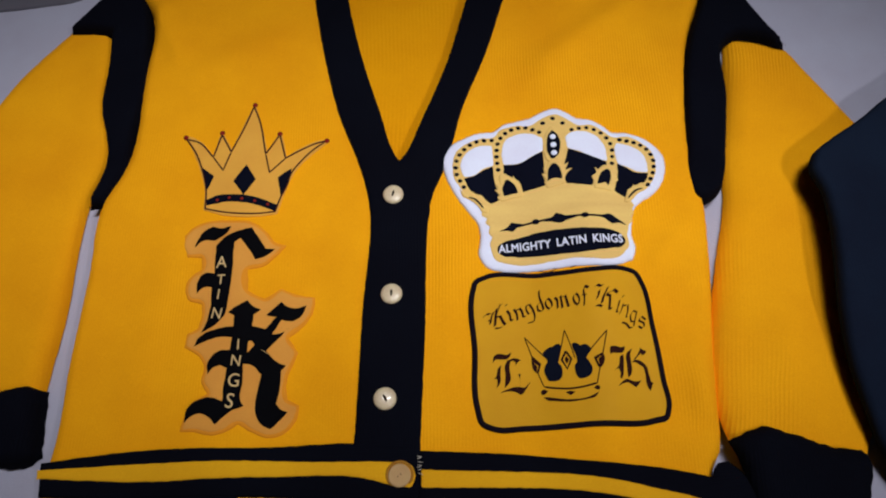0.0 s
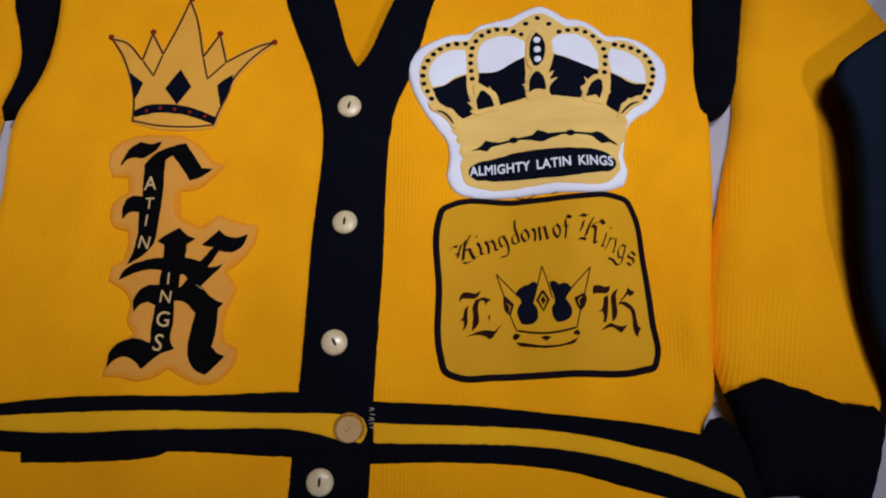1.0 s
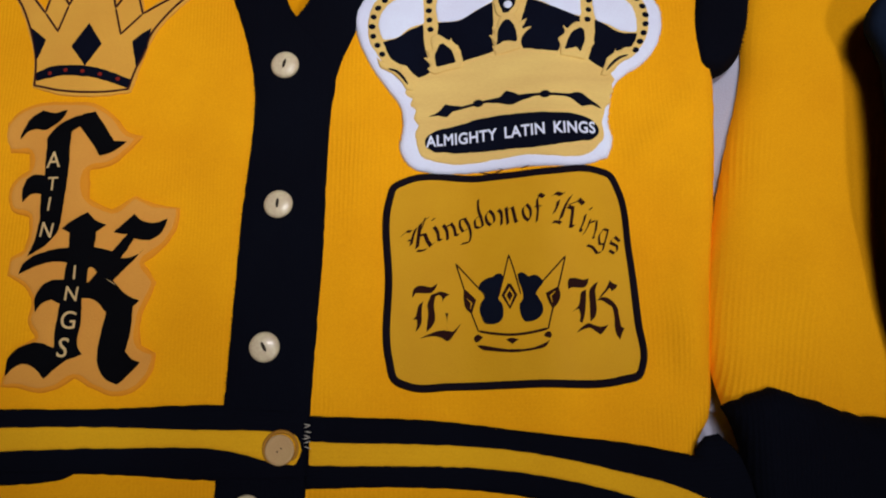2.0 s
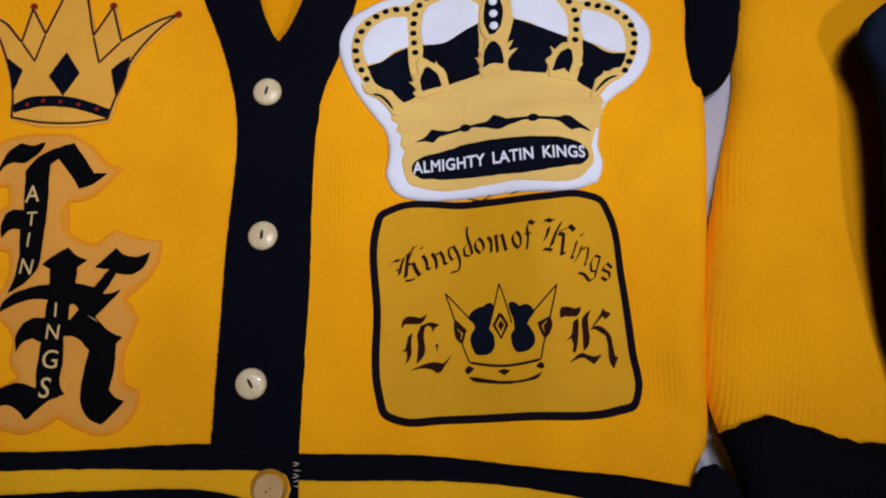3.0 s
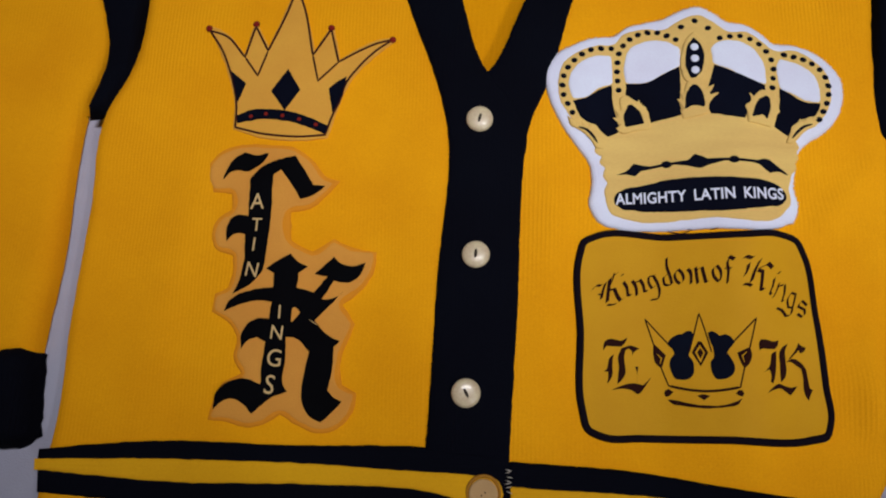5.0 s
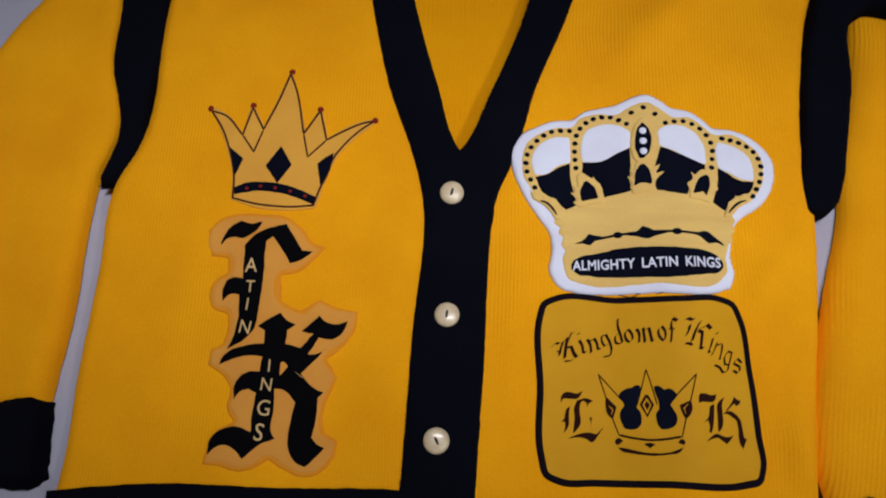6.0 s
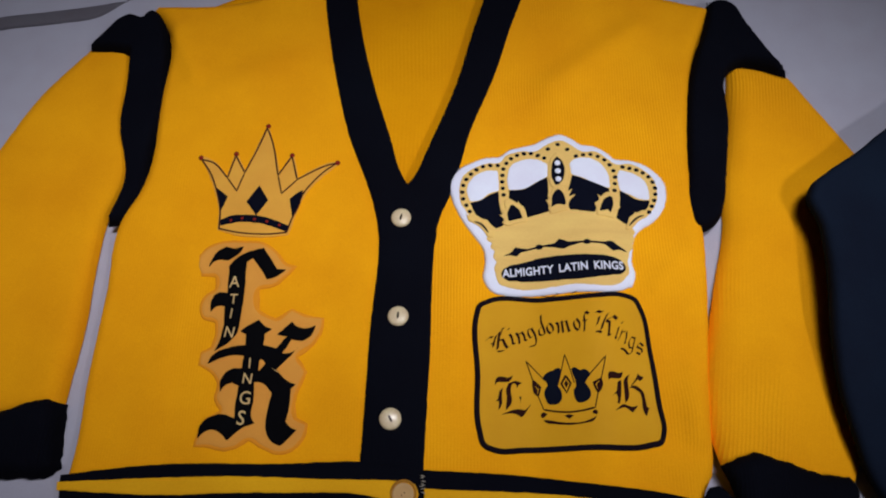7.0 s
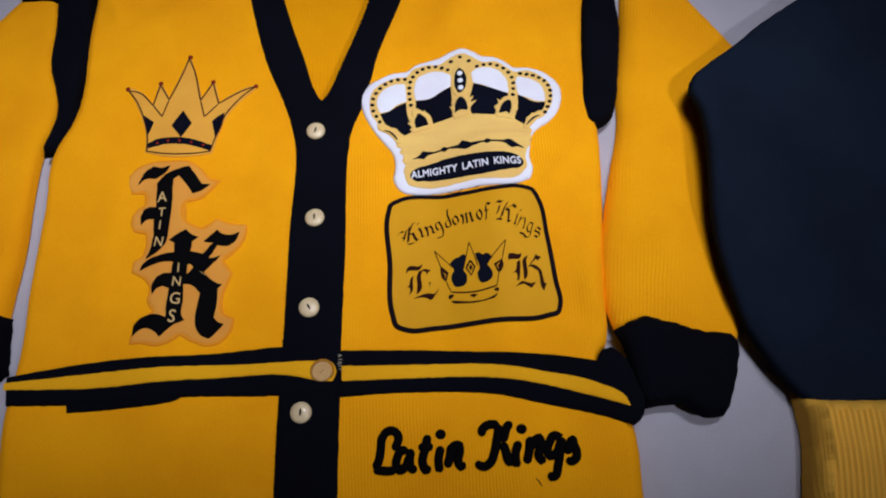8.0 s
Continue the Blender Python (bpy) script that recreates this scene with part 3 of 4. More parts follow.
cloth("crown_ground", smooth(at_pearl([(-98.0, 2.0), (-99.0, 19.0), (-95.0, 31.0), (-84.0, 40.0), (-70.0, 45.0), (-59.0, 46.0), (-53.0, 53.0), (-39.0, 58.0), (-22.0, 58.0), (-13.0, 64.0), (1.0, 69.0), (13.0, 63.0), (22.0, 56.0), (37.0, 56.0), (47.0, 48.0), (54.0, 42.0), (69.0, 42.0), (82.0, 34.0), (90.0, 24.0), (92.0, 10.0), (87.0, -7.0), (80.0, -15.0), (71.0, -21.0), (65.0, -28.0), (67.0, -32.0), (64.5, -36.0), (66.0, -41.0), (63.0, -44.0), (63.5, -49.0), (60.0, -52.0), (58.5, -57.0), (57.0, -63.0), (57.0, -75.0), (50.0, -83.0), (4.0, -85.0), (-52.0, -85.0), (-62.0, -81.0), (-65.5, -72.0), (-66.5, -65.0), (-64.5, -59.0), (-67.5, -54.0), (-66.0, -48.0), (-70.5, -45.0), (-68.5, -40.0), (-73.5, -37.0), (-72.5, -31.0), (-75.0, -28.0), (-84.0, -20.0), (-92.0, -9.0)]), step=0.002), CREAM, crown_patch,
      "cream felt crown", level(0.0026), 0.0012, 0.0014, 0.004, lambda x, y: 0.0003 * noise.noise((x * 60 + y * 40, y * 130 - x * 20, 1.0)))


def white_puff(piece):
    cloth("white_puff", smooth(at_pearl(piece), step=0.002), WHITE_FELT, crown_patch, "white felt", level(0.0032), 0.0012, 0.0016, 0.004)


white_puff([(-89.0, 2.0), (-92.0, 16.0), (-88.0, 26.0), (-77.0, 35.0), (-61.0, 37.0), (-60.0, 14.0), (-70.0, 11.0), (-79.0, 4.0)])
white_puff([(-51.0, 15.0), (-52.0, 30.0), (-48.0, 42.0), (-37.0, 48.0), (-20.0, 47.0), (-12.0, 42.0), (-12.0, 28.0), (-23.0, 23.0), (-36.0, 16.0)])
white_puff([(10.0, 29.0), (9.0, 44.0), (17.0, 48.0), (30.0, 48.0), (40.0, 42.0), (46.0, 31.0), (47.0, 14.0), (32.0, 18.0), (22.0, 25.0)])
white_puff([(56.0, 11.0), (55.0, 29.0), (57.0, 35.0), (70.0, 31.0), (81.0, 22.0), (84.0, 9.0), (84.0, 1.0), (72.0, 3.0), (64.0, 8.0)])


def navy_drape(piece):
    cloth("navy_drape", smooth(at_pearl(piece), step=0.002), INK, crown_patch, "navy felt", level(0.0037), 0.0010, 0.001, 0.004)


navy_drape([(-89.0, 1.0), (-79.0, 4.0), (-70.0, 10.0), (-61.0, 14.0), (-60.0, -1.0), (-55.0, -21.0), (-64.0, -26.0), (-69.0, -21.0), (-72.0, -17.0), (-78.0, -15.0), (-81.0, -13.0)])
navy_drape([(-51.0, 15.0), (-36.0, 16.0), (-23.0, 23.0), (-13.0, 28.0), (-13.0, 7.0), (-14.0, 0.0), (-11.0, -9.0), (-34.0, -15.0), (-36.0, -5.0), (-42.0, 2.0), (-51.0, 0.0)])
navy_drape([(11.0, 29.0), (22.0, 24.0), (46.0, 14.0), (46.0, 5.0), (35.0, -1.0), (30.0, -13.0), (7.0, -9.0), (4.0, -1.0), (6.0, 11.0)])
navy_drape([(56.0, 12.0), (64.0, 7.0), (72.0, 2.0), (84.0, 1.0), (80.0, -8.0), (69.0, -12.0), (59.0, -25.0), (50.0, -18.0), (54.0, -4.0)])
# leaf loops with frayed points over the navy drapes


def leaf_loop(piece):
    cloth("leaf_loop", smooth(at_pearl(piece), step=0.0015, corner=60), CREAM, crown_patch, "cream felt leaf shape", level(0.0037), 0.0014, 0.0014, 0.003)


leaf_loop([(-54, -23), (-60, -19), (-56, -17), (-62, -11), (-57, -11), (-60, -4), (-55, -6), (-55, 4), (-52, 6), (-47, 4), (-43, 1), (-42, 5), (-40, -1), (-36, -3), (-38, -7), (-34, -13), (-34, -19), (-44, -21)])
leaf_loop([(-12, -13), (-15, -5), (-12, -5), (-17, 3), (-12, 2), (-15, 11), (-11, 7), (-9, 14), (-6, 18), (0, 18), (3, 14), (3, 10), (11, 14), (7, 6), (14, 7), (7, -1), (5, -9), (-3, -11)])
leaf_loop([(31, -16), (31, -9), (30, -3), (34, 1), (33, 8), (37, 5), (43, 10), (49, 10), (52, 10), (53, 4), (57, 5), (53, -1), (56, -7), (51, -10), (48, -19), (39, -17)])
leaf_loop([(-93, -10), (-88, -14), (-82, -17), (-84, -12), (-78, -19), (-76, -15), (-74, -23), (-66, -30), (-67, -35), (-72, -34), (-76, -28), (-84, -21), (-90, -18)])
leaf_loop([(57, -30), (60, -23), (62, -17), (67, -13), (68, -9), (70, -13), (76, -9), (82, -10), (77, -13), (79, -16), (72, -20), (66, -26), (62, -30)])
LOOP_HEARTS = [
    [(-52, -19), (-53, -9), (-50, -2), (-47, -1), (-42, -6), (-38, -16), (-45, -17)],
    [(-11, -6), (-10, 5), (-6, 12), (-3, 14), (1, 9), (3, 1), (3, -5), (-4, -3)],
    [(34, -12), (37, -3), (40, 2), (45, 5), (48, 4), (48, -4), (45, -14), (42, -10)],
]
for piece in LOOP_HEARTS:
    cloth("loop_heart", smooth(at_pearl(piece), step=0.0015), INK, crown_patch, "navy felt", level(0.0047), 0.0006, 0.0006, 0.003)
for line in ([(-85, -19), (-79, -21), (-75, -25), (-71, -31)], [(77, -15), (71, -17), (66, -21), (61, -27)]):
    cord("curl", [smooth(at_pearl(line), False)], 0.0011, INK, crown_patch, level(0.0050), "navy stitching", 0.5, 0.5)
GEM = at_pearl([(-2.7, 33.0)])[0]
GEM_SURROUND = [(-3, 55), (-8, 49), (-11, 40), (-13, 31), (-12, 23), (-9, 16), (-4, 14), (1, 16), (5, 23), (7, 32), (6, 41), (2, 49)]
cloth("gem_surround", smooth(at_pearl(GEM_SURROUND), step=0.0015), CREAM, crown_patch, "cream felt oval", level(0.0042), 0.0010, 0.001, 0.003)
GEM_DARK = [(-3, 50), (-7, 44), (-9, 35), (-9, 26), (-6, 18), (-2, 18), (2, 24), (4, 34), (2, 44)]
cloth("gem", smooth(at_pearl(GEM_DARK), step=0.0015), INK, crown_patch, "navy felt oval", level(0.0050), 0.0006, 0.0006, 0.003)
for k in (-1, 0, 1):
    dome("gem_pearl", (GEM[0], GEM[1] + 0.0090 * k), 0.0030, 0.0030, 0.0008, WHITE_FELT, crown_patch, level(0.0055))


def along(line, count):
    """Points at even steps along a line."""
    pts = [Vector(p) for p in line]
    run = [0.0]
    for a, b in zip(pts, pts[1:]):
        run.append(run[-1] + (b - a).length)
    out = []
    for k in range(count):
        s = run[-1] * k / max(1, count - 1)
        i = max(j for j in range(len(run) - 1) if run[j] <= s + 1e-9)
        out.append(pts[i].lerp(pts[i + 1], (s - run[i]) / max(1e-9, run[i + 1] - run[i])))
    return [(v.x, v.y) for v in out]


BEADS = [
    ([(-61.0, 42.0), (-75.0, 41.0), (-87.0, 33.0), (-95.0, 21.0), (-96.0, 8.0), (-89.0, -8.0)], 11),
    ([(-56.0, 10.0), (-57.0, 26.0), (-54.0, 42.0), (-44.0, 52.0), (-29.0, 55.0), (-15.0, 49.0)], 12),
    ([(-11.0, 59.0), (-1.0, 64.0), (8.0, 58.0)], 3),
    ([(16.0, 50.0), (31.0, 52.0), (45.0, 45.0), (52.0, 33.0), (51.0, 12.0)], 10),
    ([(61.0, 38.0), (75.0, 34.0), (85.0, 27.0), (90.0, 15.0), (88.0, 1.0), (82.0, -11.0)], 11),
]
for line, count in BEADS:
    for p in along(smooth(at_pearl(line), False), count):
        dome("bead", p, 0.0023 + random.uniform(-0.0002, 0.0002), 0.0020, 0.0007, INK, crown_patch, level(0.0039), "", random.uniform(-0.6, 0.6))
GARLAND = [
    [(-61.0, -54.0), (-51.0, -50.0), (-46.0, -45.0), (-35.0, -47.0), (-41.0, -50.0), (-45.0, -54.0), (-51.0, -53.0)],
    [(-20.0, -46.0), (-12.0, -44.0), (-5.0, -39.0), (5.0, -43.0), (16.0, -44.0), (5.0, -47.0), (-1.0, -49.0), (-12.0, -47.0)],
    [(24.0, -44.0), (35.0, -44.0), (43.0, -43.0), (50.0, -48.0), (57.0, -54.0), (49.0, -52.0), (44.0, -53.0), (38.0, -48.0)],
]
for piece in GARLAND:
    cloth("garland_leaf", smooth(at_pearl(piece), step=0.002), INK, crown_patch, "navy felt garland leaf", level(0.0038), 0.0008, 0.0008, 0.003)
cord("garland_line", [smooth(at_pearl([(-44.0, -50.0), (-24.0, -46.0), (-6.0, -44.0), (20.0, -44.0), (43.0, -46.0)]), False)], 0.0010, INK, crown_patch, level(0.0040), "navy stitching")
for p in at_pearl([(-24.0, -46.0), (20.0, -44.0)]):
    dome("garland_knot", p, 0.0036, 0.0026, 0.0010, INK, crown_patch, level(0.0042))
cloth("name_field", smooth(at_pearl([(-60.0, -72.0), (-59.0, -68.0), (-54.0, -64.0), (-41.0, -61.0), (-22.0, -57.0), (0.0, -56.0), (22.0, -57.0), (36.0, -58.0), (47.0, -61.0), (53.0, -66.0), (54.0, -71.0), (51.0, -75.0), (42.0, -77.0), (21.0, -80.0), (-4.0, -80.0), (-26.0, -80.0), (-45.0, -79.0), (-56.0, -77.0)]), step=0.002, corner=90), INK, crown_patch, "navy felt oval", level(0.0038), 0.0010, 0.001, 0.004)
NAME_ENDS = [Vector(p) for p in at_pearl([(-59.0, -75.0), (52.0, -72.0)])]
NAME_MID = (NAME_ENDS[0] + NAME_ENDS[1]) / 2
lettering("lettering", "ALMIGHTY LATIN KINGS", 0.0110, NAME_MID, math.atan2(NAME_ENDS[1].y - NAME_ENDS[0].y, NAME_ENDS[1].x - NAME_ENDS[0].x), WHITE_FELT, crown_patch, level(0.0050), 0.0004, (NAME_ENDS[1] - NAME_ENDS[0]).length, 0.0008, 0.00022, "white stitched words")

# ---- long-horned crown patch ----
HORN_AT = (-0.140, 0.515)


def at_horn(points):
    return mm(points, HORN_AT)


HORN_LINE = [(-36.0, -55.0), (-37.0, -37.0), (-44.0, -12.0), (-52.0, 6.0), (-63.0, 22.0), (-51.0, 18.0), (-34.0, 0.0), (-28.0, 25.0), (-17.0, 5.0), (-7.0, 33.0), (0.0, 58.0), (6.0, 44.0), (16.0, 3.0), (28.0, 25.0), (35.0, -1.0), (49.0, 8.0), (63.0, 15.0), (74.0, 18.0), (62.0, 9.0), (50.0, -4.0), (42.0, -16.0), (37.0, -33.0), (33.0, -43.0), (29.0, -58.0), (11.0, -61.0), (-15.0, -60.0)]
HORN_EDGE = [(-38.0, -56.0), (-39.0, -37.0), (-46.0, -13.0), (-54.0, 5.0), (-65.0, 25.0), (-64.0, 27.0), (-50.0, 20.0), (-35.0, 3.0), (-30.0, 27.0), (-27.0, 27.0), (-17.0, 9.0), (-9.0, 34.0), (-1.0, 59.0), (2.0, 59.0), (7.0, 44.0), (17.0, 8.0), (27.0, 27.0), (30.0, 27.0), (36.0, 2.0), (49.0, 11.0), (63.0, 18.0), (75.0, 20.0), (76.0, 17.0), (64.0, 7.0), (52.0, -5.0), (44.0, -17.0), (38.0, -33.0), (35.0, -44.0), (31.0, -60.0), (11.0, -64.0), (-16.0, -63.0)]
horn_patch = cloth("crown_patch", smooth(at_horn(HORN_EDGE), step=0.002, corner=40), HORN_TAN, cardigan, "tan felt patch of a five-pointed crown outlined in brown", level(0), 0.0014, 0.0010, 0.004)
cord("outline", [smooth(at_horn(HORN_LINE + HORN_LINE[:1]), False, 0.002, 40)], 0.00085, BROWN, horn_patch, level(0.0014), "dark brown stitched outline")
for line in ([(-34.0, 0.0), (-23.0, -15.0), (-17.0, 5.0)], [(16.0, 3.0), (21.0, -17.0), (35.0, -1.0)]):
    cord("inner_line", [smooth(at_horn(line), False, 0.002, 40)], 0.00078, BROWN, horn_patch, level(0.0014), "dark brown stitched line")
for p in at_horn([(-64.0, 24.0), (-28.0, 27.0), (1.0, 60.0), (28.0, 26.0), (74.0, 18.0)]):
    dome("tip_bead", p, 0.0026, 0.0026, 0.0012, RED, horn_patch, level(0.0012), "dark red stitched bead")
for piece in ([(-1.0, -9.0), (9.0, -25.0), (-1.0, -42.0), (-12.0, -27.0)], [(-44.0, -10.0), (-31.0, -21.0), (-37.0, -38.0), (-40.0, -24.0)], [(42.0, -11.0), (29.0, -22.0), (33.0, -41.0), (39.0, -29.0)]):
    cloth("lozenge", smooth(at_horn(piece), step=0.002), INK, horn_patch, "navy felt lozenge", level(0.0012), 0.0008, 0.0008, 0.003)
horn_band = cloth("crown_band", smooth(at_horn([(-36.0, -46.0), (-26.0, -42.0), (-17.0, -41.0), (1.0, -42.0), (18.0, -46.0), (31.0, -51.0), (29.0, -58.0), (19.0, -54.0), (2.0, -50.0), (-18.0, -49.0), (-35.0, -52.0)]), step=0.002), INK, horn_patch, "navy felt crown band", level(0.0013), 0.0008, 0.0008, 0.003)
for p in at_horn([(-25.0, -47.0), (-14.0, -45.0), (-2.0, -46.0), (10.0, -48.0), (22.0, -51.0)]):
    dome("band_bead", p, 0.0016, 0.0015, 0.0006, RED, horn_band, level(0.0020), "dark red stitched bead")

# ---- two-letter felt patch ----
LK_AT = (-0.125, 0.345)


def at_lk(points):
    return mm(points, LK_AT)


LK_EDGE_A = [(-67.0, 88.0), (-59.0, 97.0), (-49.0, 101.0), (-25.0, 102.0), (-5.0, 100.0), (8.0, 91.0), (18.0, 80.0), (27.0, 78.0), (19.0, 67.0), (8.0, 56.0), (-5.0, 52.0), (-3.0, 32.0), (6.0, 27.0), (12.0, 25.0), (26.0, 35.0), (38.0, 30.0), (56.0, 27.0), (55.0, 13.0), (48.0, 1.0), (35.0, -11.0), (44.0, -24.0), (41.0, -33.0), (36.0, -49.0), (38.0, -65.0), (48.0, -70.0), (47.0, -81.0), (35.0, -95.0), (23.0, -97.0), (10.0, -92.0)]
LK_EDGE_B = [(-1.0, -86.0), (-11.0, -93.0), (-22.0, -95.0), (-37.0, -92.0), (-49.0, -91.0), (-47.0, -81.0), (-42.0, -68.0), (-29.0, -60.0), (-35.0, -51.0), (-35.0, -35.0), (-42.0, -26.0), (-54.0, -19.0), (-53.0, -7.0), (-44.0, -2.0), (-42.0, 9.0), (-43.0, 20.0), (-56.0, 25.0), (-60.0, 35.0), (-55.0, 48.0), (-47.0, 53.0), (-48.0, 65.0), (-62.0, 66.0)]
lk_patch = cloth("letter_patch", smooth(at_lk(LK_EDGE_A + LK_EDGE_B), step=0.0025), TAN, cardigan, "tan felt patch with two large black blackletter initials", level(0), 0.0013, 0.0016, 0.004)
cloth("felt_inset", inset(smooth(at_lk(LK_EDGE_A + LK_EDGE_B), step=0.0025, corner=100), 0.0026), TAN_PALE, lk_patch, "pale tan felt", level(0.0011), 0.0006, 0.0030, 0.004)
L_FLAG = [(-55.0, 75.0), (-53.0, 83.0), (-48.0, 91.0), (-41.0, 95.0), (-31.0, 93.0), (-24.0, 95.0), (-26.0, 90.0), (-31.0, 85.0), (-38.0, 81.0), (-47.0, 82.0), (-51.0, 80.0)]
L_STEM = [(-35.0, 65.0), (-35.0, 76.0), (-31.0, 81.0), (-24.0, 87.0), (-14.0, 91.0), (-5.0, 94.0), (2.0, 84.0), (9.0, 73.0), (17.0, 73.0), (10.0, 66.0), (1.0, 62.0), (-7.0, 74.0), (-14.0, 83.0), (-19.0, 79.0), (-19.0, 69.0), (-18.0, 49.0), (-19.0, 25.0), (-21.0, 9.0), (-27.0, 1.0), (-40.0, -7.0), (-36.0, 2.0), (-34.0, 17.0), (-35.0, 35.0), (-39.0, 36.0), (-45.0, 34.0), (-48.0, 30.0), (-49.0, 37.0), (-47.0, 46.0), (-42.0, 49.0), (-34.0, 48.0)]
K_TOP = [(-45.0, -19.0), (-42.0, -12.0), (-33.0, -6.0), (-21.0, -3.0), (-12.0, -2.0), (-12.0, 8.0), (-18.0, 11.0), (-10.0, 17.0), (-2.0, 22.0), (3.0, 17.0), (10.0, 14.0), (4.0, 9.0), (4.0, -1.0), (15.0, -4.0), (24.0, 8.0), (15.0, 9.0), (27.0, 22.0), (33.0, 17.0), (41.0, 16.0), (49.0, 19.0), (45.0, 9.0), (38.0, 4.0), (28.0, 5.0), (21.0, -8.0), (26.0, -8.0), (35.0, -2.0), (29.0, -9.0), (17.0, -23.0), (29.0, -34.0), (35.0, -36.0)]
K_LOW = [(31.0, -40.0), (31.0, -56.0), (29.0, -69.0), (34.0, -74.0), (39.0, -76.0), (33.0, -83.0), (26.0, -90.0), (18.0, -86.0), (13.0, -77.0), (13.0, -57.0), (15.0, -44.0), (4.0, -35.0), (-1.0, -35.0), (0.0, -50.0), (0.0, -67.0), (3.0, -71.0), (-6.0, -75.0), (-19.0, -86.0), (-25.0, -80.0), (-33.0, -77.0), (-40.0, -79.0), (-45.0, -84.0), (-45.0, -75.0), (-40.0, -68.0), (-31.0, -64.0), (-23.0, -64.0), (-15.0, -67.0), (-15.0, -51.0), (-14.0, -39.0), (-20.0, -36.0), (-26.0, -38.0), (-30.0, -44.0), (-31.0, -36.0), (-27.0, -27.0), (-19.0, -23.0), (-13.0, -23.0), (-12.0, -12.0), (-20.0, -11.0), (-34.0, -14.0)]
for piece in (L_FLAG, L_STEM):
    cloth("letter_piece", smooth(at_lk(piece), step=0.002, corner=40), BLACK, lk_patch, "black felt letter L", level(0.0023), 0.0012, 0.0010, 0.004)
cloth("letter_piece", smooth(at_lk(K_TOP + K_LOW), step=0.002, corner=40), BLACK, lk_patch, "black felt letter K", level(0.0024), 0.0012, 0.0010, 0.004)
cloth("letter_gap", smooth(at_lk([(2.0, -26.0), (2.0, -15.0), (4.0, -15.0), (8.0, -18.0)]), step=0.002), TAN_PALE, lk_patch, "tan felt", level(0.0034), 0.0005, 0.0004, 0.003)
cord("letter_gap", [at_lk([(13.0, -22.0), (19.0, -26.0)])], 0.0010, LETTER_TAN, lk_patch, level(0.0034), "tan stitching")
SMALL_LETTERS = [("A", [(-28.0, 53.0)], 0.0172, 2), ("T", [(-27.0, 37.0)], 0.0142, 0), ("I", [(-28.0, 23.0)], 0.0142, -4), ("N", [(-28.0, 5.0)], 0.0152, -8),
                 ("I", [(-6.0, -23.0)], 0.0138, 0), ("N", [(-7.0, -37.0)], 0.0142, -4), ("G", [(-7.0, -55.0)], 0.0172, -2), ("S", [(-9.0, -73.0)], 0.0188, -6)]
for char, spot, size, turn in SMALL_LETTERS:
    lettering("small_letter", char, size * 0.95, at_lk(spot)[0], radians(turn), LETTER_TAN, lk_patch, level(0.0037), 0.0003, 0.88, 0.0, 0.0, "thin tan letter " + char)

# ---- square patch ----
SQUARE_AT = (0.147, 0.325)


def at_square(points):
    return mm(points, SQUARE_AT)


SQUARE_EDGE = [(-77.0, 50.0), (-74.0, 59.0), (-65.0, 64.0), (-14.0, 64.0), (31.0, 65.0), (58.0, 66.0), (69.0, 62.0), (74.0, 52.0), (79.0, 9.0), (82.0, -34.0), (84.0, -59.0), (80.0, -68.0), (70.0, -71.0), (14.0, -73.0), (-36.0, -74.0), (-61.0, -74.0), (-72.0, -69.0), (-76.0, -56.0), (-77.0, -5.0)]
square_patch = cloth("square_patch", smooth(at_square(SQUARE_EDGE), step=0.003, corner=100), MUSTARD, cardigan, "mustard square patch with rounded corners and dark printed lettering", level(0), 0.0016, 0.0012, 0.004)
border_line = inset(smooth(at_square(SQUARE_EDGE), step=0.003, corner=100), 0.0017)
cord("border", [border_line + border_line[:1]], 0.0025, BORDER, square_patch, level(0.0012), "thick dark stitched border", 0.0, 0.7)
PRINTED = level(0.00165)
for piece in ([(-18.0, -11.0), (-16.0, -7.0), (-13.0, -5.0), (-10.0, -4.0), (-9.0, -4.0), (-6.0, -2.0), (-3.0, -2.0), (-2.0, -4.0), (-3.0, -9.0), (-5.0, -16.0), (-5.0, -18.0), (-3.0, -21.0), (-2.0, -26.0), (-3.0, -31.0), (-5.0, -33.0), (-10.0, -34.0), (-14.0, -33.0), (-16.0, -29.0), (-17.0, -23.0), (-16.0, -20.0), (-14.0, -17.0), (-15.0, -14.0)], [(7.0, -3.0), (9.0, -2.0), (12.0, -3.0), (14.0, -5.0), (17.0, -4.0), (20.0, -5.0), (23.0, -9.0), (20.0, -13.0), (18.0, -16.0), (20.0, -19.0), (22.0, -23.0), (22.0, -28.0), (20.0, -31.0), (16.0, -33.0), (11.0, -33.0), (9.0, -30.0), (8.0, -26.0), (8.0, -22.0), (10.0, -19.0), (10.0, -14.0), (8.0, -8.0)]):
    cloth("crown_lining", smooth(at_square(piece), step=0.001, corner=60), PRINT_BLUE, square_patch, "dark navy printed shape", PRINTED, 0.0003, 0.0004, 0.004, None, 0.0002)
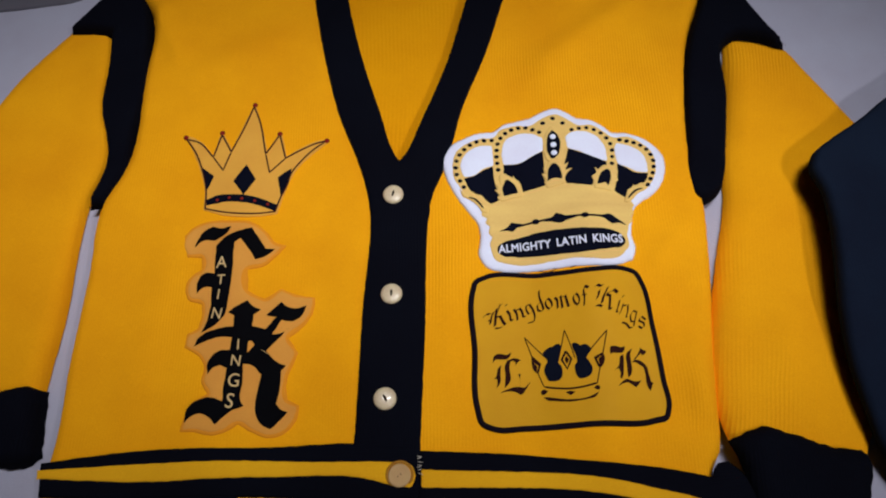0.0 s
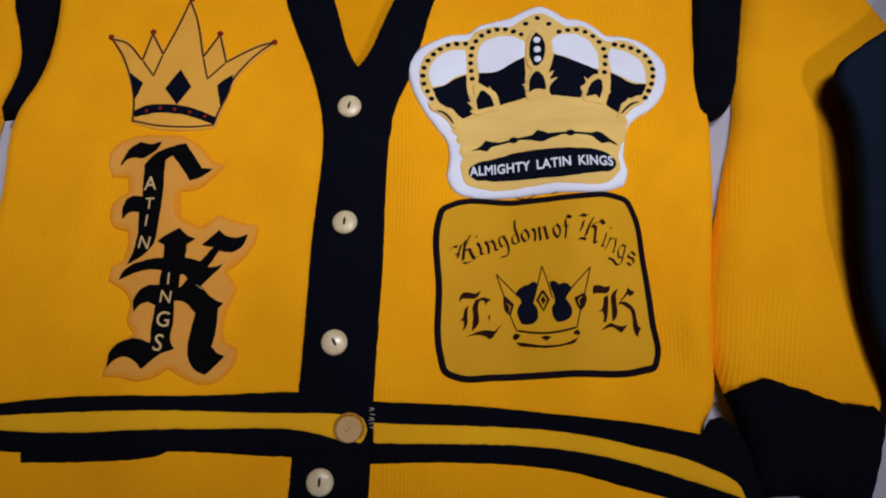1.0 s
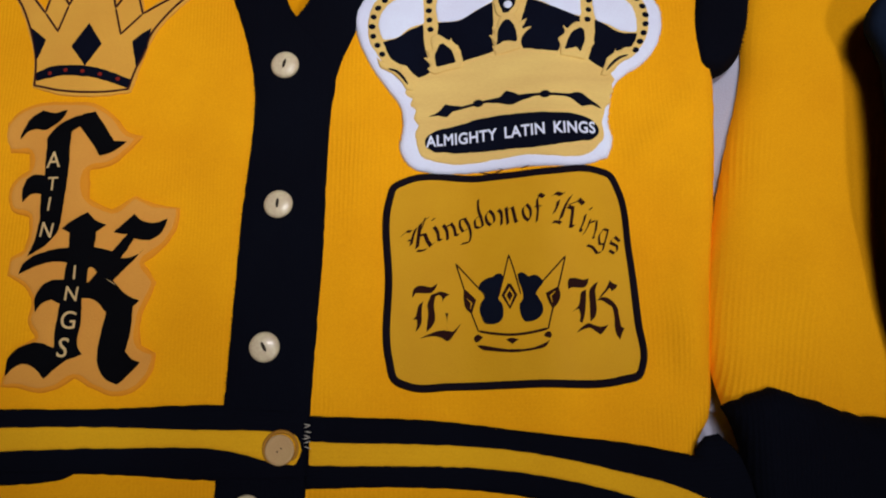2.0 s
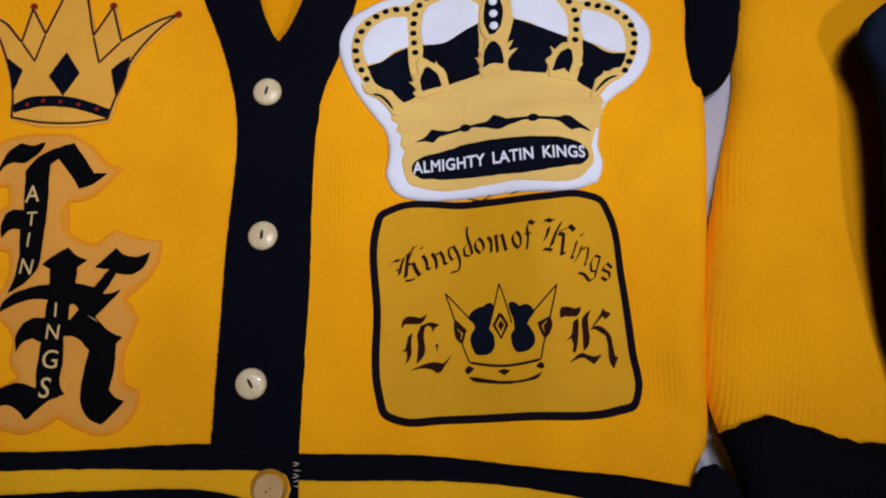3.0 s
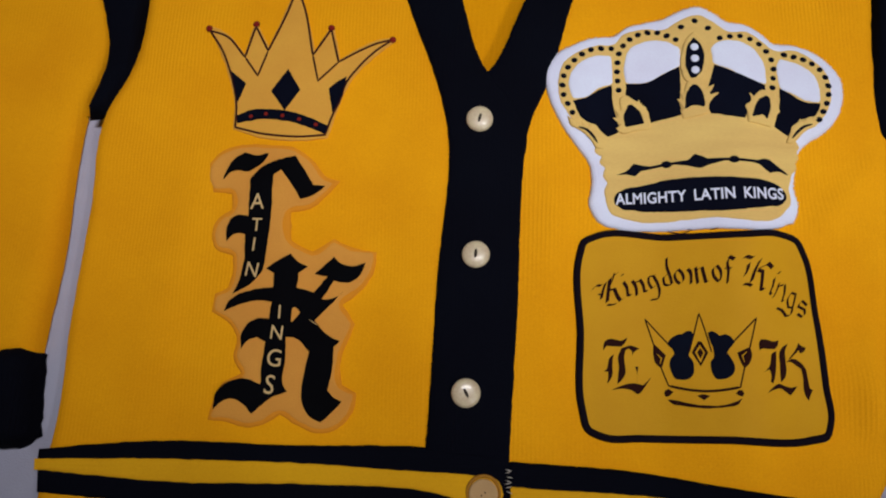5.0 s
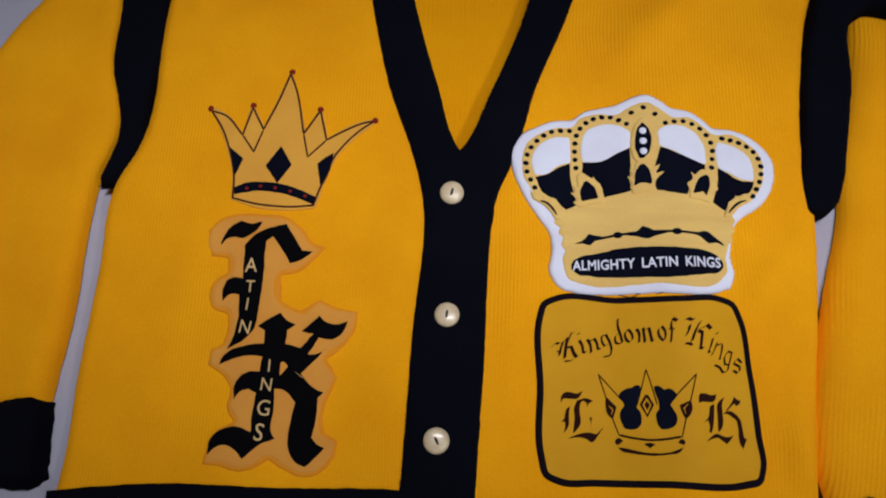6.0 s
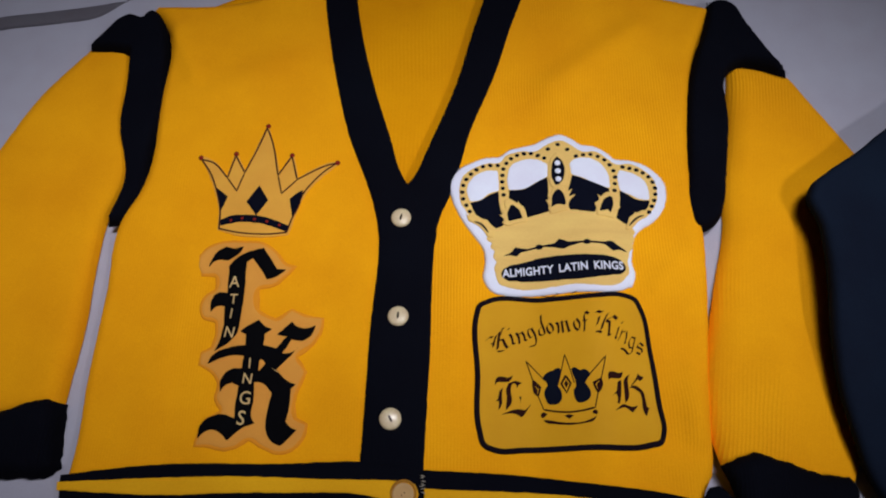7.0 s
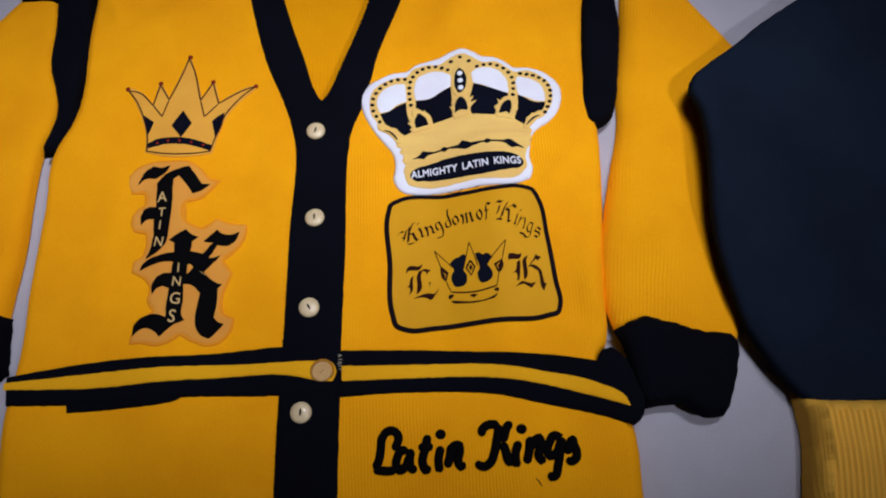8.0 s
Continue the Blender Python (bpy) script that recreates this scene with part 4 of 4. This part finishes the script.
CROWN_LINES = [
    ([(-17.0, -11.0), (-32.0, 6.0), (-27.0, -10.0), (-22.0, -27.0), (-18.0, -38.0), (-8.0, -40.0), (4.0, -41.0), (15.0, -40.0), (25.0, -38.0), (28.0, -26.0), (32.0, -12.0), (37.0, 7.0), (22.0, -9.0)], 0.00050),
    ([(-5.0, -17.0), (-2.0, -6.0), (2.0, 10.0), (5.0, 0.0), (9.0, -16.0)], 0.00050),
    ([(-18.0, -38.0), (-8.0, -40.0), (4.0, -41.0), (15.0, -40.0), (25.0, -38.0)], 0.00085),
]
for line, thick in CROWN_LINES:
    cord("crown_line", [smooth(at_square(line), False, 0.0015, 30)], thick, PRINT, square_patch, PRINTED, "dark brown printed line", 0.0, 0.35)
cord("lozenge_line", [at_square([(2.0, -9.0), (6.0, -16.0), (2.0, -24.0), (-2.0, -16.0), (2.0, -9.0)])], 0.0011, PRINT, square_patch, PRINTED, "dark brown printed lozenge", 0.0, 0.3)
for piece in ([(2.0, -13.0), (4.0, -16.0), (2.0, -20.0), (0.0, -16.0)], [(-27.0, -10.0), (-24.0, -13.0), (-19.0, -18.0), (-22.0, -27.0), (-26.0, -23.0), (-27.0, -18.0)], [(24.0, -16.0), (28.0, -14.0), (32.0, -12.0), (33.0, -18.0), (31.0, -23.0), (28.0, -26.0), (26.0, -22.0)], [(-21.0, -43.0), (-20.0, -41.0), (-18.0, -40.0), (-15.0, -42.0), (-19.0, -45.0), (-20.0, -45.0)], [(-1.0, -44.0), (3.0, -43.0), (7.0, -44.0), (3.0, -47.0)], [(22.0, -42.0), (24.0, -40.0), (26.0, -40.0), (27.0, -42.0), (26.0, -44.0), (23.0, -43.0)], [(-19.0, -47.0), (-16.0, -47.0), (-6.0, -49.0), (3.0, -50.0), (12.0, -50.0), (20.0, -48.0), (26.0, -45.0), (23.0, -49.0), (15.0, -51.0), (3.0, -52.0), (-8.0, -51.0), (-17.0, -49.0)]):
    cloth("crown_jewel", smooth(at_square(piece), step=0.001, corner=45), PRINT, square_patch, "dark brown printed shape", PRINTED, 0.0003, 0.0004, 0.003, None, 0.0002)
for line in ([(-25.0, -17.0), (-22.0, -20.0), (-23.0, -24.0)], [(30.0, -15.0), (27.0, -18.0), (28.0, -22.0)]):
    cord("jewel_glint", [at_square(line)], 0.00055, MUSTARD, square_patch, level(0.00195), "mustard line", 0.0, 0.3)


def initial_stroke(char, stroke):
    cloth("initial_stroke", smooth(at_square(stroke), step=0.001, corner=45), PRINT, square_patch, "dark brown blackletter " + char, PRINTED, 0.0003, 0.0004, 0.004, None, 0.0002)


initial_stroke("L", [(-60.0, -16.0), (-60.0, -13.0), (-59.0, -10.0), (-56.0, -8.0), (-53.0, -8.0), (-48.0, -9.0), (-44.0, -7.0), (-46.0, -11.0), (-48.0, -13.0), (-52.0, -13.0), (-56.0, -13.0), (-58.0, -13.0)])
initial_stroke("L", [(-53.0, -18.0), (-54.0, -23.0), (-54.0, -27.0), (-54.0, -31.0), (-56.0, -36.0), (-58.0, -38.0), (-57.0, -34.0), (-57.0, -30.0), (-60.0, -30.0), (-58.0, -28.0), (-57.0, -25.0), (-56.0, -21.0)])
initial_stroke("L", [(-51.0, -38.0), (-50.0, -26.0), (-50.0, -19.0), (-48.0, -14.0), (-45.0, -13.0), (-42.0, -12.0), (-38.0, -13.0), (-36.0, -14.0), (-39.0, -16.0), (-41.0, -19.0), (-41.0, -16.0), (-43.0, -14.0), (-45.0, -15.0), (-46.0, -19.0), (-46.0, -32.0), (-48.0, -35.0)])
initial_stroke("L", [(-55.0, -42.0), (-51.0, -40.0), (-46.0, -38.0), (-41.0, -37.0), (-34.0, -38.0), (-29.0, -33.0), (-33.0, -39.0), (-36.0, -43.0), (-38.0, -44.0), (-41.0, -42.0), (-45.0, -41.0), (-50.0, -41.0)])
initial_stroke("L", [(-39.0, -26.0), (-37.0, -26.0), (-38.0, -32.0), (-38.0, -37.0), (-38.0, -37.0), (-38.0, -30.0)])
initial_stroke("K", [(38.0, -14.0), (38.0, -9.0), (39.0, -7.0), (43.0, -7.0), (47.0, -8.0), (51.0, -7.0), (50.0, -11.0), (48.0, -13.0), (44.0, -13.0), (40.0, -13.0)])
initial_stroke("K", [(49.0, -14.0), (49.0, -19.0), (48.0, -27.0), (47.0, -32.0), (46.0, -35.0), (44.0, -34.0), (45.0, -30.0), (44.0, -26.0), (40.0, -28.0), (44.0, -24.0), (45.0, -20.0), (46.0, -16.0)])
initial_stroke("K", [(52.0, -13.0), (54.0, -11.0), (57.0, -9.0), (55.0, -14.0), (55.0, -19.0), (55.0, -28.0), (54.0, -31.0), (51.0, -34.0), (51.0, -32.0), (51.0, -24.0)])
initial_stroke("K", [(57.0, -19.0), (63.0, -11.0), (64.0, -8.0), (66.0, -10.0), (69.0, -11.0), (68.0, -13.0), (65.0, -15.0), (64.0, -13.0), (58.0, -19.0)])
initial_stroke("K", [(55.0, -21.0), (58.0, -19.0), (62.0, -19.0), (65.0, -21.0), (68.0, -25.0), (69.0, -31.0), (70.0, -37.0), (72.0, -38.0), (70.0, -42.0), (69.0, -45.0), (67.0, -42.0), (66.0, -38.0), (66.0, -32.0), (65.0, -25.0), (62.0, -23.0), (59.0, -21.0)])
initial_stroke("K", [(42.0, -41.0), (46.0, -37.0), (50.0, -35.0), (53.0, -36.0), (57.0, -37.0), (62.0, -36.0), (59.0, -40.0), (57.0, -42.0), (54.0, -40.0), (51.0, -38.0), (46.0, -39.0)])


def on_square(u, v):
    return SQUARE_AT[0] + u * 0.01, SQUARE_AT[1] + v * 0.01


def motto_letter(char, strokes):
    """Strokes of a broad pen, each with its weight."""
    drawn = [[weight] + [(x / 10, y / 10) for x, y in line] for weight, line in strokes]
    pen("letter", drawn, on_square, 0.33, PRINT, square_patch, PRINTED, "dark brown blackletter " + char)


motto_letter("K", [(0.8, [(-67, 25), (-64, 28), (-61, 28)]), (0.9, [(-58, 30), (-60, 24), (-61, 19)]), (1.05, [(-55, 33), (-56, 26), (-57, 17)]), (0.5, [(-63, 22), (-60, 22)]), (0.45, [(-56, 26), (-53, 33), (-52, 37)]), (0.95, [(-53, 35), (-50, 37)]), (0.85, [(-56, 25), (-52, 26), (-50, 21), (-48, 18), (-46, 20)]), (0.65, [(-57, 15), (-54, 15), (-51, 16)])])
motto_letter("i", [(0.75, [(-46, 31), (-44, 28), (-43, 22), (-41, 22)]), (0.8, [(-47, 36), (-46, 36)])])
motto_letter("n", [(0.75, [(-40, 32), (-38, 29), (-37, 22)]), (0.75, [(-38, 31), (-35, 32)]), (0.7, [(-35, 33), (-33, 30), (-32, 25), (-30, 25)])])
motto_letter("g", [(0.6, [(-25, 36), (-29, 35), (-29, 31), (-27, 27), (-24, 29)]), (0.65, [(-26, 36), (-23, 30), (-22, 24), (-23, 20), (-28, 19)])])
motto_letter("d", [(0.65, [(-17.0, 48.0), (-17.0, 42.0), (-15.0, 35.0), (-14.0, 30.0)]), (0.6, [(-16.0, 37.0), (-19.0, 35.0), (-19.0, 30.0), (-17.0, 29.0), (-14.0, 30.0)])])
motto_letter("o", [(0.65, [(-10.0, 40.0), (-12.0, 37.0), (-11.0, 32.0), (-9.0, 30.0), (-7.0, 32.0), (-8.0, 38.0), (-10.0, 40.0)])])
motto_letter("m", [(0.75, [(-4.0, 40.0), (-3.0, 39.0), (-2.0, 30.0)]), (0.45, [(-3.0, 38.0), (1.0, 41.0)]), (0.75, [(1.0, 41.0), (2.0, 30.0)]), (0.45, [(1.0, 39.0), (5.0, 41.0)]), (0.75, [(5.0, 41.0), (7.0, 31.0), (8.0, 31.0)])])
motto_letter("o", [(0.65, [(14.0, 42.0), (12.0, 40.0), (13.0, 33.0), (15.0, 31.0), (16.0, 33.0), (16.0, 39.0), (14.0, 42.0)])])
motto_letter("f", [(0.9, [(22.0, 48.0), (25.0, 46.0)]), (0.65, [(23.0, 48.0), (21.0, 45.0), (21.0, 38.0), (20.0, 30.0)]), (0.45, [(19.0, 40.0), (23.0, 40.0)])])
motto_letter("K", [(0.95, [(31.0, 47.0), (33.0, 48.0), (36.0, 47.0), (38.0, 48.0)]), (1.0, [(34.0, 43.0), (33.0, 39.0), (31.0, 35.0)]), (1.2, [(42.0, 46.0), (38.0, 39.0), (35.0, 31.0)]), (0.45, [(40.0, 40.0), (47.0, 43.0)]), (1, [(47.0, 44.0), (50.0, 41.0)]), (0.95, [(40.0, 39.0), (43.0, 38.0), (42.0, 31.0), (41.0, 26.0), (43.0, 26.0)]), (0.75, [(30.0, 29.0), (33.0, 29.0), (35.0, 28.0)])])
motto_letter("i", [(0.75, [(51.0, 34.0), (49.0, 28.0), (47.0, 24.0), (48.0, 23.0)]), (0.9, [(54.0, 38.0), (55.0, 38.0)])])
motto_letter("n", [(0.7, [(54, 31), (52, 26), (49, 21)]), (0.75, [(54, 29), (57, 30)]), (0.65, [(58, 30), (57, 24), (55, 19), (56, 19)])])
motto_letter("g", [(0.6, [(65.0, 24.0), (62.0, 25.0), (59.0, 20.0), (59.0, 15.0), (62.0, 15.0)]), (0.65, [(65.0, 24.0), (62.0, 15.0), (60.0, 10.0), (57.0, 9.0), (54.0, 13.0), (51.0, 14.0)])])
motto_letter("s", [(0.65, [(72.0, 17.0), (69.0, 20.0), (67.0, 18.0), (66.0, 16.0), (70.0, 14.0), (70.0, 11.0), (68.0, 9.0), (65.0, 11.0)])])

# ---- script words on the pocket ----
SCRIPT_AT = (0.140, 0.140)
script = tagged(new("script_patch"), "thick black felt script lettering", "")
script.parent = cardigan


def script_letter(char, strokes):
    cord("letter", [smooth(mm(s, SCRIPT_AT), False, 0.001, 85) for s in strokes], 0.0039, BLACK, script, level(0.0010), "black felt script " + char.strip(), 0.0, 0.6)


script_letter("L", [[(-70, 4), (-67, 8), (-65, 15), (-69, 20), (-74, 20), (-79, 15), (-81, 4), (-83, -4), (-87, -11)], [(-88, -11), (-83, -12), (-75, -13), (-68, -12)]])
script_letter("a", [[(-57, 3), (-63, 3), (-67, -3), (-68, -9), (-65, -13), (-60, -10), (-56, -1)], [(-54, 4), (-56, -5), (-55, -12), (-50, -13)]])
script_letter("t", [[(-39, 15), (-42, 4), (-45, -8), (-43, -14), (-38, -12)], [(-48, 5), (-35, 5)]])
script_letter("i", [[(-28, 5), (-31, -6), (-31, -13), (-27, -13)]])
script_letter("n", [[(-19, 6), (-21, -4), (-24, -13)], [(-21, -2), (-16, 5), (-12, 5), (-12, 0), (-14, -9), (-12, -13), (-8, -10)]])
script_letter("K", [[(24, 20), (21, 8), (18, -3), (14, -11), (8, -14), (4, -12), (3, -9)], [(8, 11), (9, 17), (13, 20), (24, 20)], [(35, 21), (31, 18), (28, 11), (26, 5)], [(26, 5), (28, -3), (30, -11), (33, -14)]])
script_letter("i", [[(40, 5), (36, -6), (36, -13), (40, -12)]])
script_letter("n", [[(50, 8), (48, -4), (45, -14)], [(48, -3), (54, 5), (58, 7), (59, 2), (56, -8), (58, -12), (61, -9)]])
script_letter("g", [[(77, 5), (71, 8), (66, 2), (64, -5), (66, -9), (71, -7), (76, 2)], [(78, 6), (75, -5), (72, -17), (69, -25), (66, -26), (65, -22)]])
script_letter("s", [[(87, 7), (87, 0), (89, -6), (88, -12), (83, -14), (81, -11)], [(87, 6), (83, -2), (80, -8)]])
for p in mm([(-28.0, 15.0), (43.0, 15.0)], SCRIPT_AT):
    dome("letter_dot", p, 0.0048, 0.0044, 0.0026, BLACK, script, level(0.0004), "black felt dot")

# ---- felt fluff and loose threads ----
fringe("felt_fluff", CROWN_RIM, WHITE_FELT, crown_patch, level(0.0012), 1200, 0.0012, 0.0002, "white felt fluff")
fringe("felt_fluff", border_line, BORDER, square_patch, level(0.0014), 700, 0.0034, 0.00022, "dark thread fluff")
for line in ([(-20.0, -7.0), (-14.0, -6.0), (-8.0, -8.0)], [(3.0, -8.0), (11.0, -6.0), (19.0, -5.0)], [(-24.0, -8.0), (-14.0, -10.0), (-9.0, -8.0)], [(37.0, -286.0), (39.0, -288.0), (42.0, -293.0)]):
    cord("loose_thread", [smooth(mm(line, (0.155, 0.4)), False)], 0.0004, BROWN, cardigan, level(0.0012), "short dark loose thread")
bottom = [p for p in smooth(at_square(SQUARE_EDGE), step=0.003, corner=100)]
for k in range(0, len(bottom), 2):
    (x, y), (u, v) = bottom[k], bottom[(k + 1) % len(bottom)]
    if y < SQUARE_AT[1] - 0.055 or x > SQUARE_AT[0] + 0.06:
        cord("edge_stitch", [[(x + random.uniform(-0.0006, 0.0006), y), (u, v - random.uniform(0, 0.001))]], 0.0004, PALE_THREAD, square_patch, level(0.0004))

# ---- navy garment over the sleeve ----
navy = tagged(new("navy_cardigan"), "dark navy knitted cardigan with yellow ribbed cuff, lying over a sleeve", "cardigan")


def navy_relief(x, y):
    return 0.004 * noise.noise((x * 5, y * 4, 1.2)) + 0.001 * noise.noise((x * 18, y * 12, 3.0))


def navy_lift(x, y):
    """The garment lies bulky over the sleeve and comes down to the sheet at its cuff."""
    u = min(1.0, max(0.0, (y - 0.19) / 0.17))
    return 0.022 * u * u * (3 - 2 * u)


def navy_base(x, y):
    return SHEET_Z - sag(y) + 0.017 + navy_lift(x, y)


navy_sleeve = smooth(mm([(650, 678), (507, 579), (466, 553), (438, 531), (405, 509), (390, 497), (383, 483), (389, 455), (389, 423), (385, 386), (380, 350), (379, 324), (380, 302), (384, 281), (389, 258), (394, 236), (405, 212), (419, 187), (434, 168), (508, 161), (651, 163)]), step=0.006, corner=60)
cloth("sleeve_back", inset(navy_sleeve, 0.018), NAVY_DEEP, navy, "dark navy knitted sleeve back", drape(0.0), 0.018, 0.008, 0.010, navy_lift)
cloth("sleeve", navy_sleeve, NAVY_DEEP, navy, "dark navy knitted sleeve", navy_base, 0.011, 0.005, 0.007, navy_relief)


def cuff_ribs(x, y):
    return 0.0042 * abs(math.sin(x * math.pi / 0.0050 + 0.6 * math.sin(y * 40))) + 0.002 * noise.noise((x * 9, y * 9, 5.0))


cloth("cuff", smooth(mm([(431, 171), (511, 165), (614, 165), (611, 55), (512, 51), (425, 57), (429, 97), (433, 135)]), step=0.004), CUFF_YELLOW, navy, "yellow ribbed knitted cuff", drape(0.0), 0.032, 0.014, 0.0016, cuff_ribs)
